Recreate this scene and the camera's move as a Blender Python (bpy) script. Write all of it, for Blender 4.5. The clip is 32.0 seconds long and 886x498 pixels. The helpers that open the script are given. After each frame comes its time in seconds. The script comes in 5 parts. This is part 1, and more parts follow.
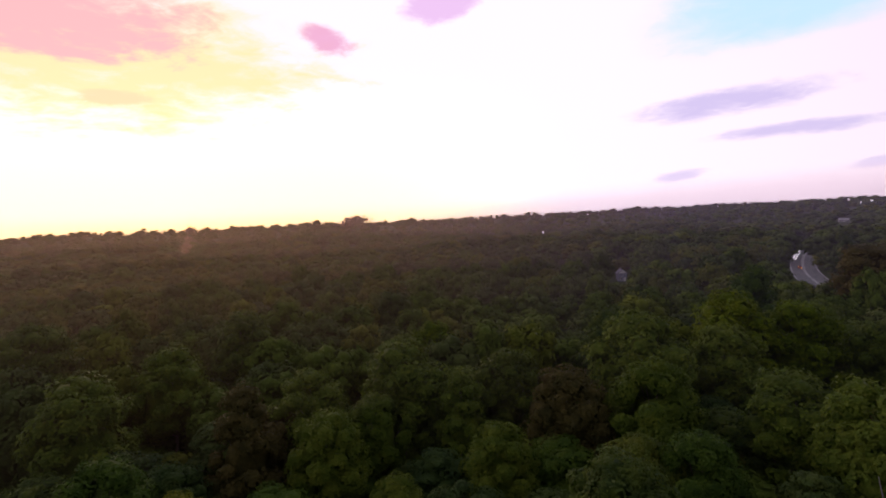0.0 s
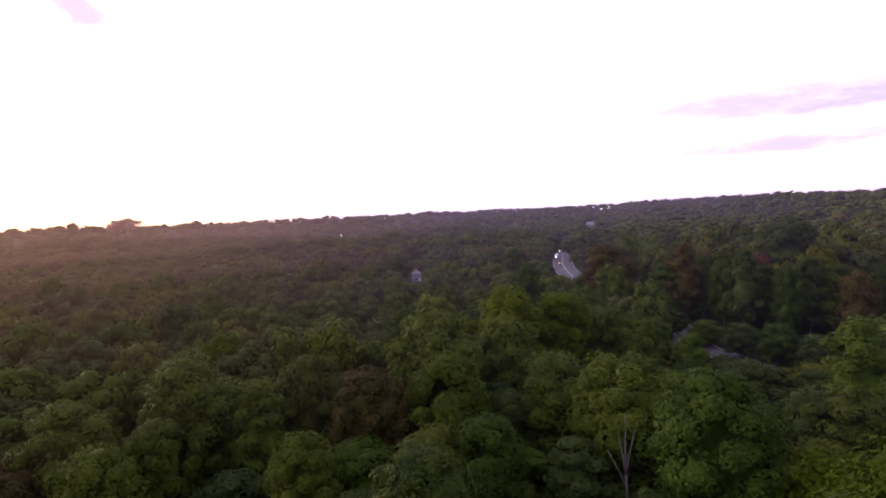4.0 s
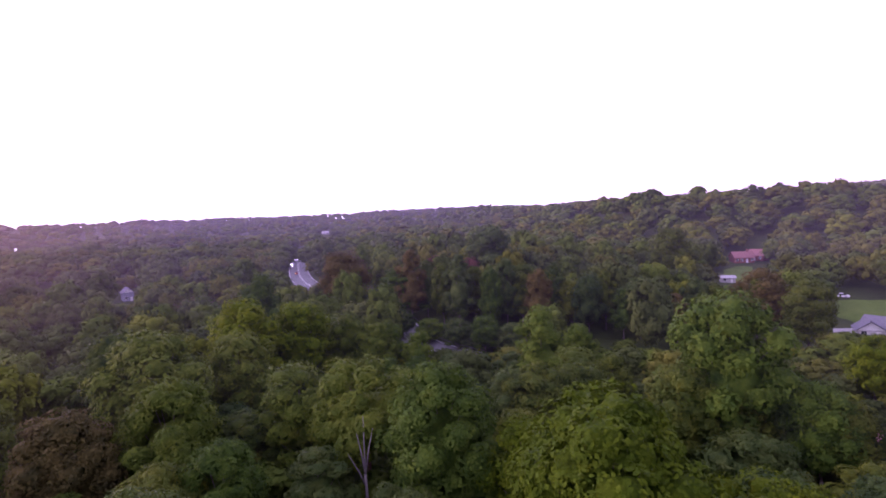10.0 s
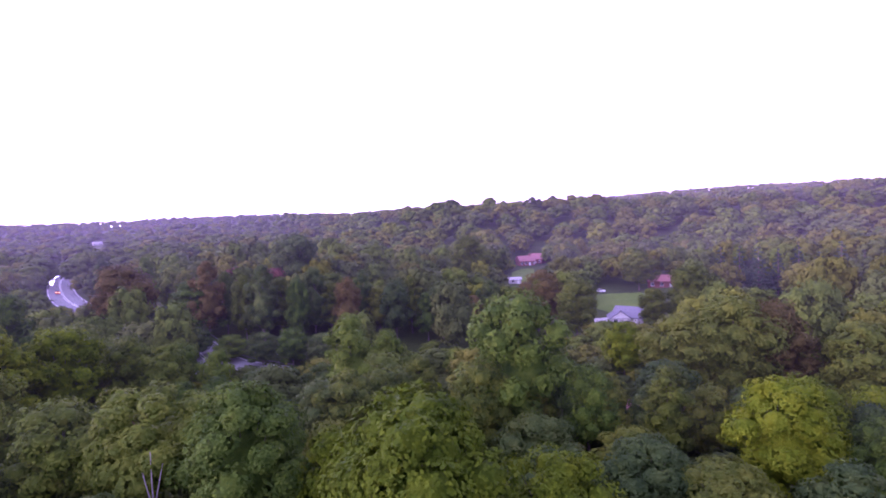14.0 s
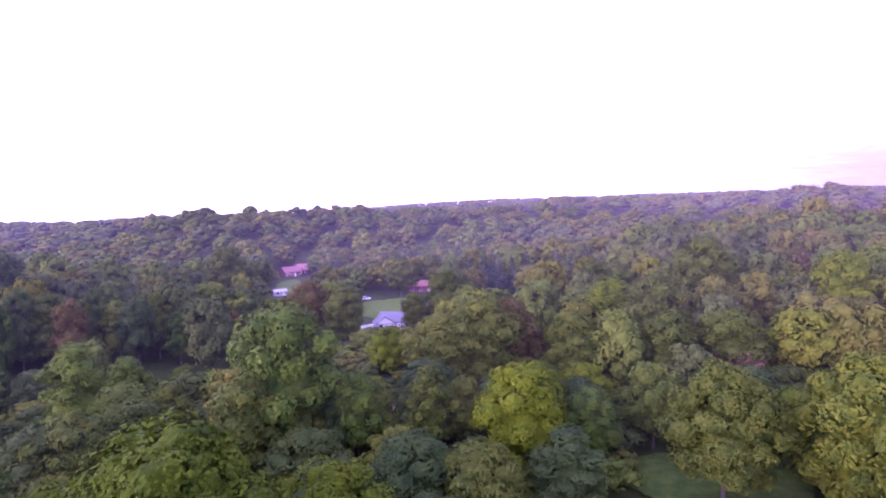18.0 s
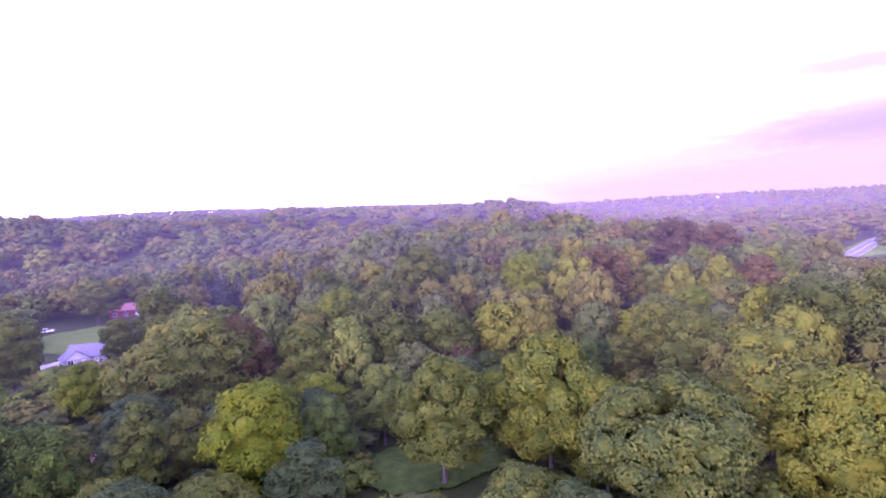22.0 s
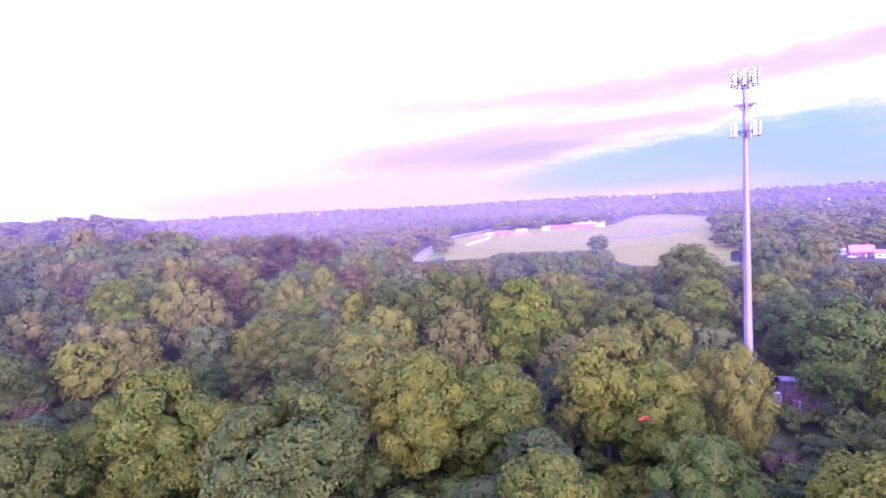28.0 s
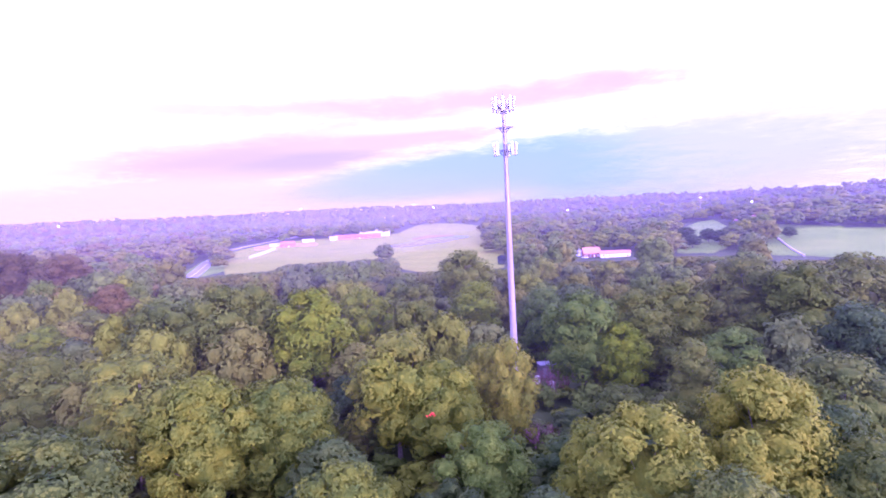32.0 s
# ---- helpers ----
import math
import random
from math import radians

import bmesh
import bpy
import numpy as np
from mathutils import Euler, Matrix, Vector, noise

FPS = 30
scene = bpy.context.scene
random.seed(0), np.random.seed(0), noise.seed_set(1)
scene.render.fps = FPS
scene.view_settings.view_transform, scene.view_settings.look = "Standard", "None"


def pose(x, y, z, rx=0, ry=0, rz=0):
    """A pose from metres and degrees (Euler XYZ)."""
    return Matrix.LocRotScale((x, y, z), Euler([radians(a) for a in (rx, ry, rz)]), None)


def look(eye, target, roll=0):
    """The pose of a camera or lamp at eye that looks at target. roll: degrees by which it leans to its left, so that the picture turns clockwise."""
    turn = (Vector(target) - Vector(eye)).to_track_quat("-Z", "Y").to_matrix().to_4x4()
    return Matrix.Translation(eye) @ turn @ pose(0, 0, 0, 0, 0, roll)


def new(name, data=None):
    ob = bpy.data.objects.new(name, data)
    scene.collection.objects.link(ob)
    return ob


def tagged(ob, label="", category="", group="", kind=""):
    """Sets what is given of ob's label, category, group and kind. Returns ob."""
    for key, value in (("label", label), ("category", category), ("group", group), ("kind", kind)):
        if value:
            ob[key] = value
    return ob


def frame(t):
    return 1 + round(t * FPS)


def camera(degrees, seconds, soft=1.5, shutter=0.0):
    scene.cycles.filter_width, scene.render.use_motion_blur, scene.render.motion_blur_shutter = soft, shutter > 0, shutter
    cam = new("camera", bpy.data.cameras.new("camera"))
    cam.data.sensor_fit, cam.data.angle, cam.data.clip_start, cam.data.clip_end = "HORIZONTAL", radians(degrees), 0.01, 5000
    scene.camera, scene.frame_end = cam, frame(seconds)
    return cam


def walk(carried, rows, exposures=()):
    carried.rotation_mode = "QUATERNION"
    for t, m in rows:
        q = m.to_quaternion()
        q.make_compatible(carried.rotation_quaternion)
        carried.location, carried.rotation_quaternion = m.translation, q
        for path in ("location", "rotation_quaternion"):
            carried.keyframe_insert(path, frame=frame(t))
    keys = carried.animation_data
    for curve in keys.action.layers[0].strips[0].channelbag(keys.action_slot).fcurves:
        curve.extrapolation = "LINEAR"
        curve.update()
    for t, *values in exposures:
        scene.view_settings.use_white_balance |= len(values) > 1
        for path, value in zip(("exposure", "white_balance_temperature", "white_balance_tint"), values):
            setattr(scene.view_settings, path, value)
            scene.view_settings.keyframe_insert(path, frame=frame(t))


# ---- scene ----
cam = camera(80.0, 32.0, 1.75)
PATH = [
    (0.0, pose(0, 0, 36, 87.58, 2.96, 1.75)),
    (0.5, pose(0, 0, 36, 87.46, 2.92, -0.64)),
    (1.0, pose(0, 0, 36, 87.35, 2.78, -3.14)),
    (1.5, pose(0, 0, 36, 87.29, 2.83, -5.77)),
    (2.0, pose(0, 0, 36, 87.17, 2.77, -8.36)),
    (2.5, pose(0, 0, 36, 87.10, 2.85, -10.92)),
    (3.0, pose(0, 0, 36, 87.00, 2.83, -13.98)),
    (3.5, pose(0, 0, 36, 86.93, 2.95, -16.97)),
    (4.0, pose(0, 0, 36, 86.82, 2.96, -19.87)),
    (4.5, pose(0, 0, 36, 86.74, 2.95, -22.73)),
    (6.5, pose(0, 0, 36, 86.55, 2.85, -31.84)),
    (7.0, pose(0, 0, 36, 86.52, 2.82, -33.70)),
    (7.5, pose(0, 0, 36, 86.49, 2.83, -35.51)),
    (8.0, pose(0, 0, 36, 86.48, 2.78, -37.43)),
    (8.5, pose(0, 0, 36, 86.47, 2.75, -39.78)),
    (9.0, pose(0, 0, 36, 86.44, 2.78, -42.36)),
    (9.5, pose(0, 0, 36, 86.43, 2.74, -45.17)),
    (10.0, pose(0, 0, 36, 86.38, 2.74, -48.04)),
    (10.5, pose(0, 0, 36, 86.35, 2.69, -50.68)),
    (11.0, pose(0, 0, 36, 86.34, 2.64, -53.21)),
    (11.5, pose(0, 0, 36, 86.30, 2.60, -56.08)),
    (12.0, pose(0, 0, 36, 86.25, 2.58, -59.29)),
    (12.5, pose(0, 0, 36, 86.24, 2.56, -61.82)),
    (13.0, pose(0, 0, 36, 86.26, 2.55, -64.10)),
    (13.5, pose(0, 0, 36, 86.29, 2.52, -66.38)),
    (15.5, pose(0, 0, 36, 86.33, 2.40, -77.24)),
    (16.0, pose(0, 0, 36, 86.29, 2.31, -80.80)),
    (16.5, pose(0, 0, 36, 86.30, 2.30, -84.12)),
    (17.0, pose(0, 0, 36, 86.31, 2.13, -87.24)),
    (17.5, pose(0, 0, 36, 86.33, 2.06, -90.44)),
    (18.0, pose(0, 0, 36, 86.36, 2.09, -93.77)),
    (18.5, pose(0, 0, 36, 86.36, 2.12, -97.02)),
    (19.0, pose(0, 0, 36, 86.38, 2.08, -100.48)),
    (19.5, pose(0, 0, 36, 86.38, 2.16, -104.02)),
    (20.0, pose(0, 0, 36, 86.40, 2.18, -107.38)),
    (20.5, pose(0, 0, 36, 86.41, 2.20, -110.90)),
    (21.0, pose(0, 0, 36, 86.42, 2.25, -114.51)),
    (21.5, pose(0, 0, 36, 86.43, 2.24, -118.41)),
    (22.0, pose(0, 0, 36, 86.43, 2.25, -122.56)),
    (22.5, pose(0, 0, 36, 86.42, 2.31, -126.50)),
    (23.0, pose(0, 0, 36, 86.45, 2.34, -129.94)),
    (23.5, pose(0, 0, 36, 86.47, 2.47, -132.87)),
    (24.0, pose(0, 0, 36, 86.48, 2.52, -135.93)),
    (24.5, pose(0, 0, 36, 86.48, 2.59, -139.25)),
    (25.0, pose(0, 0, 36, 86.49, 2.63, -142.83)),
    (25.5, pose(0, 0, 36, 86.46, 2.62, -146.47)),
    (27.5, pose(0, 0, 36, 86.46, 2.81, -159.55)),
    (28.0, pose(0, 0, 36, 86.41, 2.84, -163.23)),
    (28.5, pose(0, 0, 36, 86.34, 2.93, -166.96)),
    (29.0, pose(0, 0, 36, 86.29, 2.96, -170.31)),
    (29.5, pose(0, 0, 36, 86.23, 3.01, -173.48)),
    (30.0, pose(0, 0, 36, 86.21, 3.06, -176.26)),
    (30.5, pose(0, 0, 36, 86.20, 2.98, -178.96)),
    (31.0, pose(0, 0, 36, 86.21, 3.01, -181.67)),
    (31.5, pose(0, 0, 36, 86.23, 3.06, -183.96)),
    (32.0, pose(0, 0, 36, 86.29, 3.06, -186.04)),
]
EXPOSURES = [(0, -2.55, 6250, 27), (2, -2.3, 6150, 30), (4, -1.75, 5900, 41), (7, -1.25, 5700, 55), (10, -0.96, 5500, 66), (13, -0.50, 5200, 76), (19, -0.06, 5000, 87),
             (23, 0.16, 4900, 93), (28, 0.24, 4750, 98), (32, 0.30, 4750, 100)]
walk(cam, PATH, EXPOSURES)


def compass(az, r):
    """Ground place at a bearing (degrees clockwise from +y) and a distance."""
    return r * math.sin(radians(az)), r * math.cos(radians(az))


# ---- sky and sun ----
SUN_AZ, SUN_EL = -30.0, 11.0
world = bpy.data.worlds.new("evening_sky")
scene.world = world
world.use_nodes = True
wt = world.node_tree
wt.nodes.clear()


def wnode(kind, **props):
    n = wt.nodes.new(kind)
    for k, v in props.items():
        if k == "operation":
            n.operation = v
        elif k == "blend":
            n.blend_type = v
    return n


def wlink(a, b):
    wt.links.new(a, b)


def wmath(op, a, b=None, c=None, clamp=False):
    n = wt.nodes.new("ShaderNodeMath")
    n.operation = op
    n.use_clamp = clamp
    for i, v in enumerate((a, b, c)):
        if v is None:
            continue
        if isinstance(v, (int, float)):
            n.inputs[i].default_value = v
        else:
            wlink(v, n.inputs[i])
    return n.outputs[0]


def wramp(v, lo, hi):
    n = wt.nodes.new("ShaderNodeMapRange")
    n.interpolation_type = "SMOOTHSTEP"
    wlink(v, n.inputs["Value"])
    n.inputs["From Min"].default_value, n.inputs["From Max"].default_value = lo, hi
    return n.outputs["Result"]


def wmix(f, a, b):
    n = wt.nodes.new("ShaderNodeMix")
    n.data_type = "RGBA"
    n.clamp_factor = True
    if isinstance(f, (int, float)):
        n.inputs[0].default_value = f
    else:
        wlink(f, n.inputs[0])
    for i, v in ((6, a), (7, b)):
        if isinstance(v, tuple):
            n.inputs[i].default_value = (*v, 1)
        else:
            wlink(v, n.inputs[i])
    return n.outputs[2]


coord = wnode("ShaderNodeTexCoord").outputs["Generated"]
sep = wnode("ShaderNodeSeparateXYZ")
wlink(coord, sep.inputs[0])
dx, dy, dz = sep.outputs
sky = wnode("ShaderNodeTexSky")
sky.sky_type = "NISHITA"
sky.sun_disc = False
sky.sun_elevation, sky.sun_rotation = radians(4.0), radians(SUN_AZ)
# cosine of the bearing away from the sunset
sx, sy = math.sin(radians(SUN_AZ)), math.cos(radians(SUN_AZ))
west = wmath("ADD", wmath("MULTIPLY", dx, sx), wmath("MULTIPLY", dy, sy))
flat = wmath("SQRT", wmath("ADD", wmath("MULTIPLY", dx, dx), wmath("MULTIPLY", dy, dy)))
bearing = wmath("ARCTAN2", dx, dy)


# cloud sheets: a flat layer seen in perspective
plane = wmath("ADD", wmath("ABSOLUTE", dz), 0.10)
comb = wnode("ShaderNodeCombineXYZ")
wlink(wmath("DIVIDE", dx, plane), comb.inputs[0])
wlink(wmath("DIVIDE", dy, plane), comb.inputs[1])


def wnoise(scale, detail, rough, sx=1.0, sy=1.0, off=0.0, rz=0.0, src=None):
    m = wnode("ShaderNodeMapping")
    m.inputs["Scale"].default_value = (sx, sy, 1)
    m.inputs["Location"].default_value = (off, off * 0.7, off)
    m.inputs["Rotation"].default_value = (0, 0, radians(rz))
    wlink(src or comb.outputs[0], m.inputs[0])
    n = wnode("ShaderNodeTexNoise")
    n.inputs["Scale"].default_value = scale
    n.inputs["Detail"].default_value = detail
    n.inputs["Roughness"].default_value = rough
    n.inputs["Distortion"].default_value = 0.4
    wlink(m.outputs[0], n.inputs["Vector"])
    return n.outputs["Fac"]


glow = wramp(west, -0.8, 0.75)
low = wmath("SUBTRACT", 1.0, wramp(dz, 0.0, 0.30))
elev = wmath("MULTIPLY", wmath("ARCSINE", dz), 180 / math.pi)
veil = wmix(glow, (1.75, 1.7, 1.8), (6.4, 5.8, 5.9))
veil = wmix(wramp(dz, 0.42, 0.85), veil, (2.0, 1.95, 2.1))
hot = wmath("MULTIPLY", wramp(west, 0.72, 1.0), low)
veil = wmix(hot, veil, (13.0, 9.2, 4.4))
edge = wnoise(2.2, 5, 0.6, 1.0, 1.0, 3.1)
fine = wnoise(6.0, 5, 0.62, 1.0, 1.0, 5.9)
wisp = wmath("MULTIPLY", wmath("SUBTRACT", wmath("ADD", wmath("MULTIPLY", edge, 0.6), wmath("MULTIPLY", fine, 0.4)), 0.5), 2.2)


def cloud(under, az, el, wide, high, tilt, colour, most=1.0, ragged=3.2, lo=0.1, hi=1.25):
    """A patch of cloud or open sky round a bearing and height, in degrees, with ragged edges."""
    d = wmath("SUBTRACT", bearing, radians(az))
    d = wmath("MULTIPLY", wmath("WRAP", d, math.pi, -math.pi), 180 / math.pi)
    u = wmath("DIVIDE", d, wide)
    v = wmath("DIVIDE", wmath("SUBTRACT", wmath("SUBTRACT", elev, el), wmath("MULTIPLY", d, tilt)), high)
    q = wmath("ADD", wmath("MULTIPLY", u, u), wmath("MULTIPLY", v, v))
    q = wmath("ADD", q, wmath("MULTIPLY", wisp, ragged))
    m = wmath("MULTIPLY", wmath("SUBTRACT", 1.0, wramp(q, lo, hi)), most)
    return wmix(m, under, colour)


c = veil
# open blue sky low in the east, clear sky high in the north
c = cloud(c, 201, 2.8, 32, 6.0, 0.03, (0.30, 0.53, 0.92), 1.0, 0.7, 0.3, 1.6)
c = cloud(c, 226, 6.5, 22, 7.5, 0.0, (0.64, 0.70, 0.97), 0.8, 1.0, 0.2, 1.6)
c = cloud(c, 34, 19.0, 14, 4.0, 0.1, (3.3, 5.0, 6.0), 1.0, 0.8, 0.2, 1.5)
# lavender banks in the east
c = cloud(c, 190, 11.9, 34, 1.9, 0.03, (0.72, 0.60, 0.87), 1.0, 0.7, 0.0, 1.6)
c = cloud(c, 206, 10.4, 18, 0.8, 0.03, (0.95, 0.90, 1.02), 0.8, 1.0, 0.0, 1.5)
c = cloud(c, 163, 11.4, 12, 0.8, 0.0, (0.78, 0.67, 0.91), 0.8, 0.8, 0.0, 1.5)
c = cloud(c, 166, 6.6, 25, 2.9, 0.10, (0.68, 0.55, 0.84), 1.0, 0.6, 0.1, 1.7)
c = cloud(c, 163, 5.6, 11, 1.8, 0.12, (0.60, 0.47, 0.80), 1.0, 0.7, 0.1, 1.6)
c = cloud(c, 171, 6.0, 8, 1.2, 0.14, (0.50, 0.42, 0.77), 0.9, 0.8, 0.0, 1.6)
c = cloud(c, 184, 8.3, 15, 0.9, 0.05, (0.70, 0.56, 0.85), 0.9, 0.9, 0.0, 1.5)
c = cloud(c, 186, 9.6, 13, 0.7, 0.04, (0.95, 0.88, 1.0), 0.8, 1.0, 0.0, 1.5)
c = cloud(c, 185, 4.2, 16, 2.1, 0.07, (0.32, 0.52, 0.90), 0.95, 0.5, 0.1, 1.6)
c = cloud(c, 158, 2.0, 32, 3.2, 0.0, (0.76, 0.64, 0.89), 1.0, 0.4, 0.2, 1.8)
c = cloud(c, 184, 3.6, 15, 2.2, 0.06, (0.32, 0.52, 0.90), 0.85, 0.5, 0.1, 1.6)
c = cloud(c, 140, 4.5, 16, 1.8, 0.05, (0.9, 0.8, 0.96), 0.7, 2.5, 0.1, 1.3)
# violet clouds in the north-east
for az, el, wide, high, tilt, most in ((27, 10.2, 8.0, 1.25, 0.06, 0.95), (32.5, 7.1, 7.0, 0.6, 0.0, 0.9), (22.5, 3.8, 2.2, 0.5, 0.1, 0.7), (38, 3.6, 2.2, 0.45, 0.1, 0.6),
                                       (52, 9.0, 11, 1.4, -0.04, 0.9), (52, 5.2, 8, 0.8, 0.03, 0.9), (66, 8.3, 12, 0.9, -0.02, 0.75), (61, 5.6, 5, 0.5, 0.05, 0.7)):
    c = cloud(c, az, el, wide, high, tilt, (3.3, 3.0, 4.5) if az < 42 else (2.35, 2.1, 2.9), most * 0.85, 1.7, 0.0, 1.6)
# sunset-lit pink and yellow clouds in the west
c = cloud(c, -37, 17, 24, 6.0, 0.0, (6.2, 5.0, 1.7), 0.8, 2.0, 0.2, 1.5)
c = cloud(c, -38, 19.5, 14, 3.6, 0.0, (6.2, 3.0, 2.9), 0.95, 2.6, 0.3, 1.3)
c = cloud(c, -13.2, 19.3, 3.0, 1.5, -0.2, (4.9, 2.4, 3.4), 0.9, 2.2)
c = cloud(c, -33, 13.2, 3.2, 0.7, 0.0, (6,4.2,2.4), 0.7, 2.4)
c = cloud(c, -1, 22.3, 4.0, 1.9, 0.1, (4.6, 2.9, 4.6), 0.8, 2.6)
# rosy band along the skyline
c = cloud(c, 60, 1.5, 60, 2.2, 0.0, (5.0, 3.9, 4.2), 0.55, 0.5, 0.0, 1.4)
out_col = c
bg = wnode("ShaderNodeBackground")
bg2 = wnode("ShaderNodeBackground")
add = wnode("ShaderNodeAddShader")
wlink(sky.outputs[0], bg2.inputs[0])
bg2.inputs[1].default_value = 0.05
wlink(out_col, bg.inputs[0])
bg.inputs[1].default_value = 1.0
wout = wnode("ShaderNodeOutputWorld")
wlink(bg.outputs[0], add.inputs[0])
wlink(bg2.outputs[0], add.inputs[1])
wlink(add.outputs[0], wout.inputs[0])

sun = bpy.data.lights.new("sun", "SUN")
sun.energy, sun.angle, sun.color = 5.0, radians(10), (1.0, 0.76, 0.42)
sun_ob = new("sun", sun)
sd = Vector((math.sin(radians(SUN_AZ)) * math.cos(radians(SUN_EL)), math.cos(radians(SUN_AZ)) * math.cos(radians(SUN_EL)), math.sin(radians(SUN_EL))))
sun_ob.matrix_world = look(sd * 200, (0, 0, 0))

# ---- materials ----


def material(name, colours, rough=0.8, scale=1.0, detail=4, bump_height=0.0, bump_scale=8.0, metal=0.0, translucent=0.0, island=0.0, spread=0.0, gloss=0.15, broad=0.0):
    """A node material whose colour runs through colours by noise, varied by object and by loose piece."""
    m = bpy.data.materials.new(name)
    m.use_nodes = True
    t = m.node_tree
    t.nodes.clear()
    N, L = t.nodes.new, t.links.new
    out = N("ShaderNodeOutputMaterial")
    b = N("ShaderNodeBsdfPrincipled")
    b.inputs["Roughness"].default_value = rough
    b.inputs["Metallic"].default_value = metal
    b.inputs["Specular IOR Level"].default_value = gloss
    tc = N("ShaderNodeTexCoord")
    geo = N("ShaderNodeNewGeometry")
    nz = N("ShaderNodeTexNoise")
    nz.inputs["Scale"].default_value = scale
    nz.inputs["Detail"].default_value = detail
    nz.inputs["Roughness"].default_value = 0.6
    L(geo.outputs["Position"], nz.inputs["Vector"])
    fac = nz.outputs["Fac"]
    if broad:
        wide = N("ShaderNodeTexNoise")
        wide.inputs["Scale"].default_value = broad
        wide.inputs["Detail"].default_value = 1
        L(geo.outputs["Position"], wide.inputs["Vector"])
        both = N("ShaderNodeMix")
        both.inputs[0].default_value = 0.45
        L(fac, both.inputs[2])
        L(wide.outputs["Fac"], both.inputs[3])
        fac = both.outputs[0]
    if island:
        mx = N("ShaderNodeMath")
        mx.operation = "MULTIPLY_ADD"
        L(geo.outputs["Random Per Island"], mx.inputs[0])
        mx.inputs[1].default_value = island
        sub = N("ShaderNodeMath")
        sub.operation = "SUBTRACT"
        L(fac, sub.inputs[0])
        sub.inputs[1].default_value = island / 2
        L(sub.outputs[0], mx.inputs[2])
        fac = mx.outputs[0]
    if spread:
        oi = N("ShaderNodeObjectInfo")
        mx = N("ShaderNodeMath")
        mx.operation = "MULTIPLY_ADD"
        L(oi.outputs["Random"], mx.inputs[0])
        mx.inputs[1].default_value = spread
        sub = N("ShaderNodeMath")
        sub.operation = "SUBTRACT"
        L(fac, sub.inputs[0])
        sub.inputs[1].default_value = spread / 2
        L(sub.outputs[0], mx.inputs[2])
        fac = mx.outputs[0]
    ramp = N("ShaderNodeValToRGB")
    els = ramp.color_ramp.elements
    for i, c in enumerate(colours):
        p = 0.25 + 0.5 * i / max(1, len(colours) - 1)
        e = els[i] if i < 2 else els.new(p)
        e.position, e.color = p, (*c, 1)
    L(fac, ramp.inputs[0])
    L(ramp.outputs[0], b.inputs["Base Color"])
    if bump_height:
        n2 = N("ShaderNodeTexNoise")
        n2.inputs["Scale"].default_value = bump_scale
        n2.inputs["Detail"].default_value = 5
        L(geo.outputs["Position"], n2.inputs["Vector"])
        bp = N("ShaderNodeBump")
        bp.inputs["Strength"].default_value = 0.8
        bp.inputs["Distance"].default_value = bump_height
        L(n2.outputs["Fac"], bp.inputs["Height"])
        L(bp.outputs[0], b.inputs["Normal"])
    if translucent:
        tr = N("ShaderNodeBsdfTranslucent")
        L(ramp.outputs[0], tr.inputs[0])
        ms = N("ShaderNodeMixShader")
        ms.inputs[0].default_value = translucent
        L(b.outputs[0], ms.inputs[1])
        L(tr.outputs[0], ms.inputs[2])
        L(ms.outputs[0], out.inputs[0])
    else:
        L(b.outputs[0], out.inputs[0])
    return m


def leaf(name, *colours):
    return material(name, colours, rough=0.65, scale=0.55, detail=4, translucent=0.22, island=0.06, spread=0.26, gloss=0.06, bump_height=0.25, bump_scale=3.2)


LEAF = {
    "green": leaf("leaf_green", (0.028, 0.060, 0.010), (0.056, 0.100, 0.011), (0.094, 0.138, 0.014)),
    "lime": leaf("leaf_lime", (0.042, 0.076, 0.003), (0.082, 0.124, 0.0025), (0.128, 0.160, 0.003)),
    "fern": leaf("leaf_fern", (0.038, 0.066, 0.010), (0.074, 0.112, 0.012), (0.122, 0.152, 0.016)),
    "moss": leaf("leaf_moss", (0.034, 0.064, 0.002), (0.064, 0.100, 0.002), (0.104, 0.134, 0.0025)),
    "olive": leaf("leaf_olive", (0.034, 0.056, 0.009), (0.066, 0.094, 0.011), (0.106, 0.126, 0.015)),
    "blue": leaf("leaf_bluish", (0.026, 0.050, 0.013), (0.062, 0.092, 0.013), (0.116, 0.138, 0.015)),
    # a lighter copy of lime with light put into its colour
    "bright": leaf("leaf_pale", (0.050, 0.084, 0.010), (0.106, 0.134, 0.009), (0.172, 0.182, 0.011)),
    "rust": leaf("leaf_russet", (0.042, 0.044, 0.014), (0.080, 0.068, 0.018), (0.118, 0.092, 0.026)),
    "red": leaf("leaf_red", (0.085, 0.034, 0.026), (0.13, 0.055, 0.040), (0.17, 0.08, 0.05)),
    "dark": leaf("leaf_dark", (0.022, 0.046, 0.014), (0.044, 0.076, 0.018), (0.074, 0.104, 0.022)),
    "pine": leaf("needle_green", (0.018, 0.036, 0.022), (0.036, 0.060, 0.034), (0.055, 0.082, 0.042)),
}
M_bark = material("bark", ((0.05, 0.042, 0.036), (0.10, 0.085, 0.075), (0.17, 0.145, 0.13)), 0.9, 6, bump_height=0.03, bump_scale=14)
M_redbark = material("bark_warm", ((0.08, 0.05, 0.036), (0.13, 0.08, 0.06), (0.19, 0.12, 0.09)), 0.9, 6, bump_height=0.03, bump_scale=14)
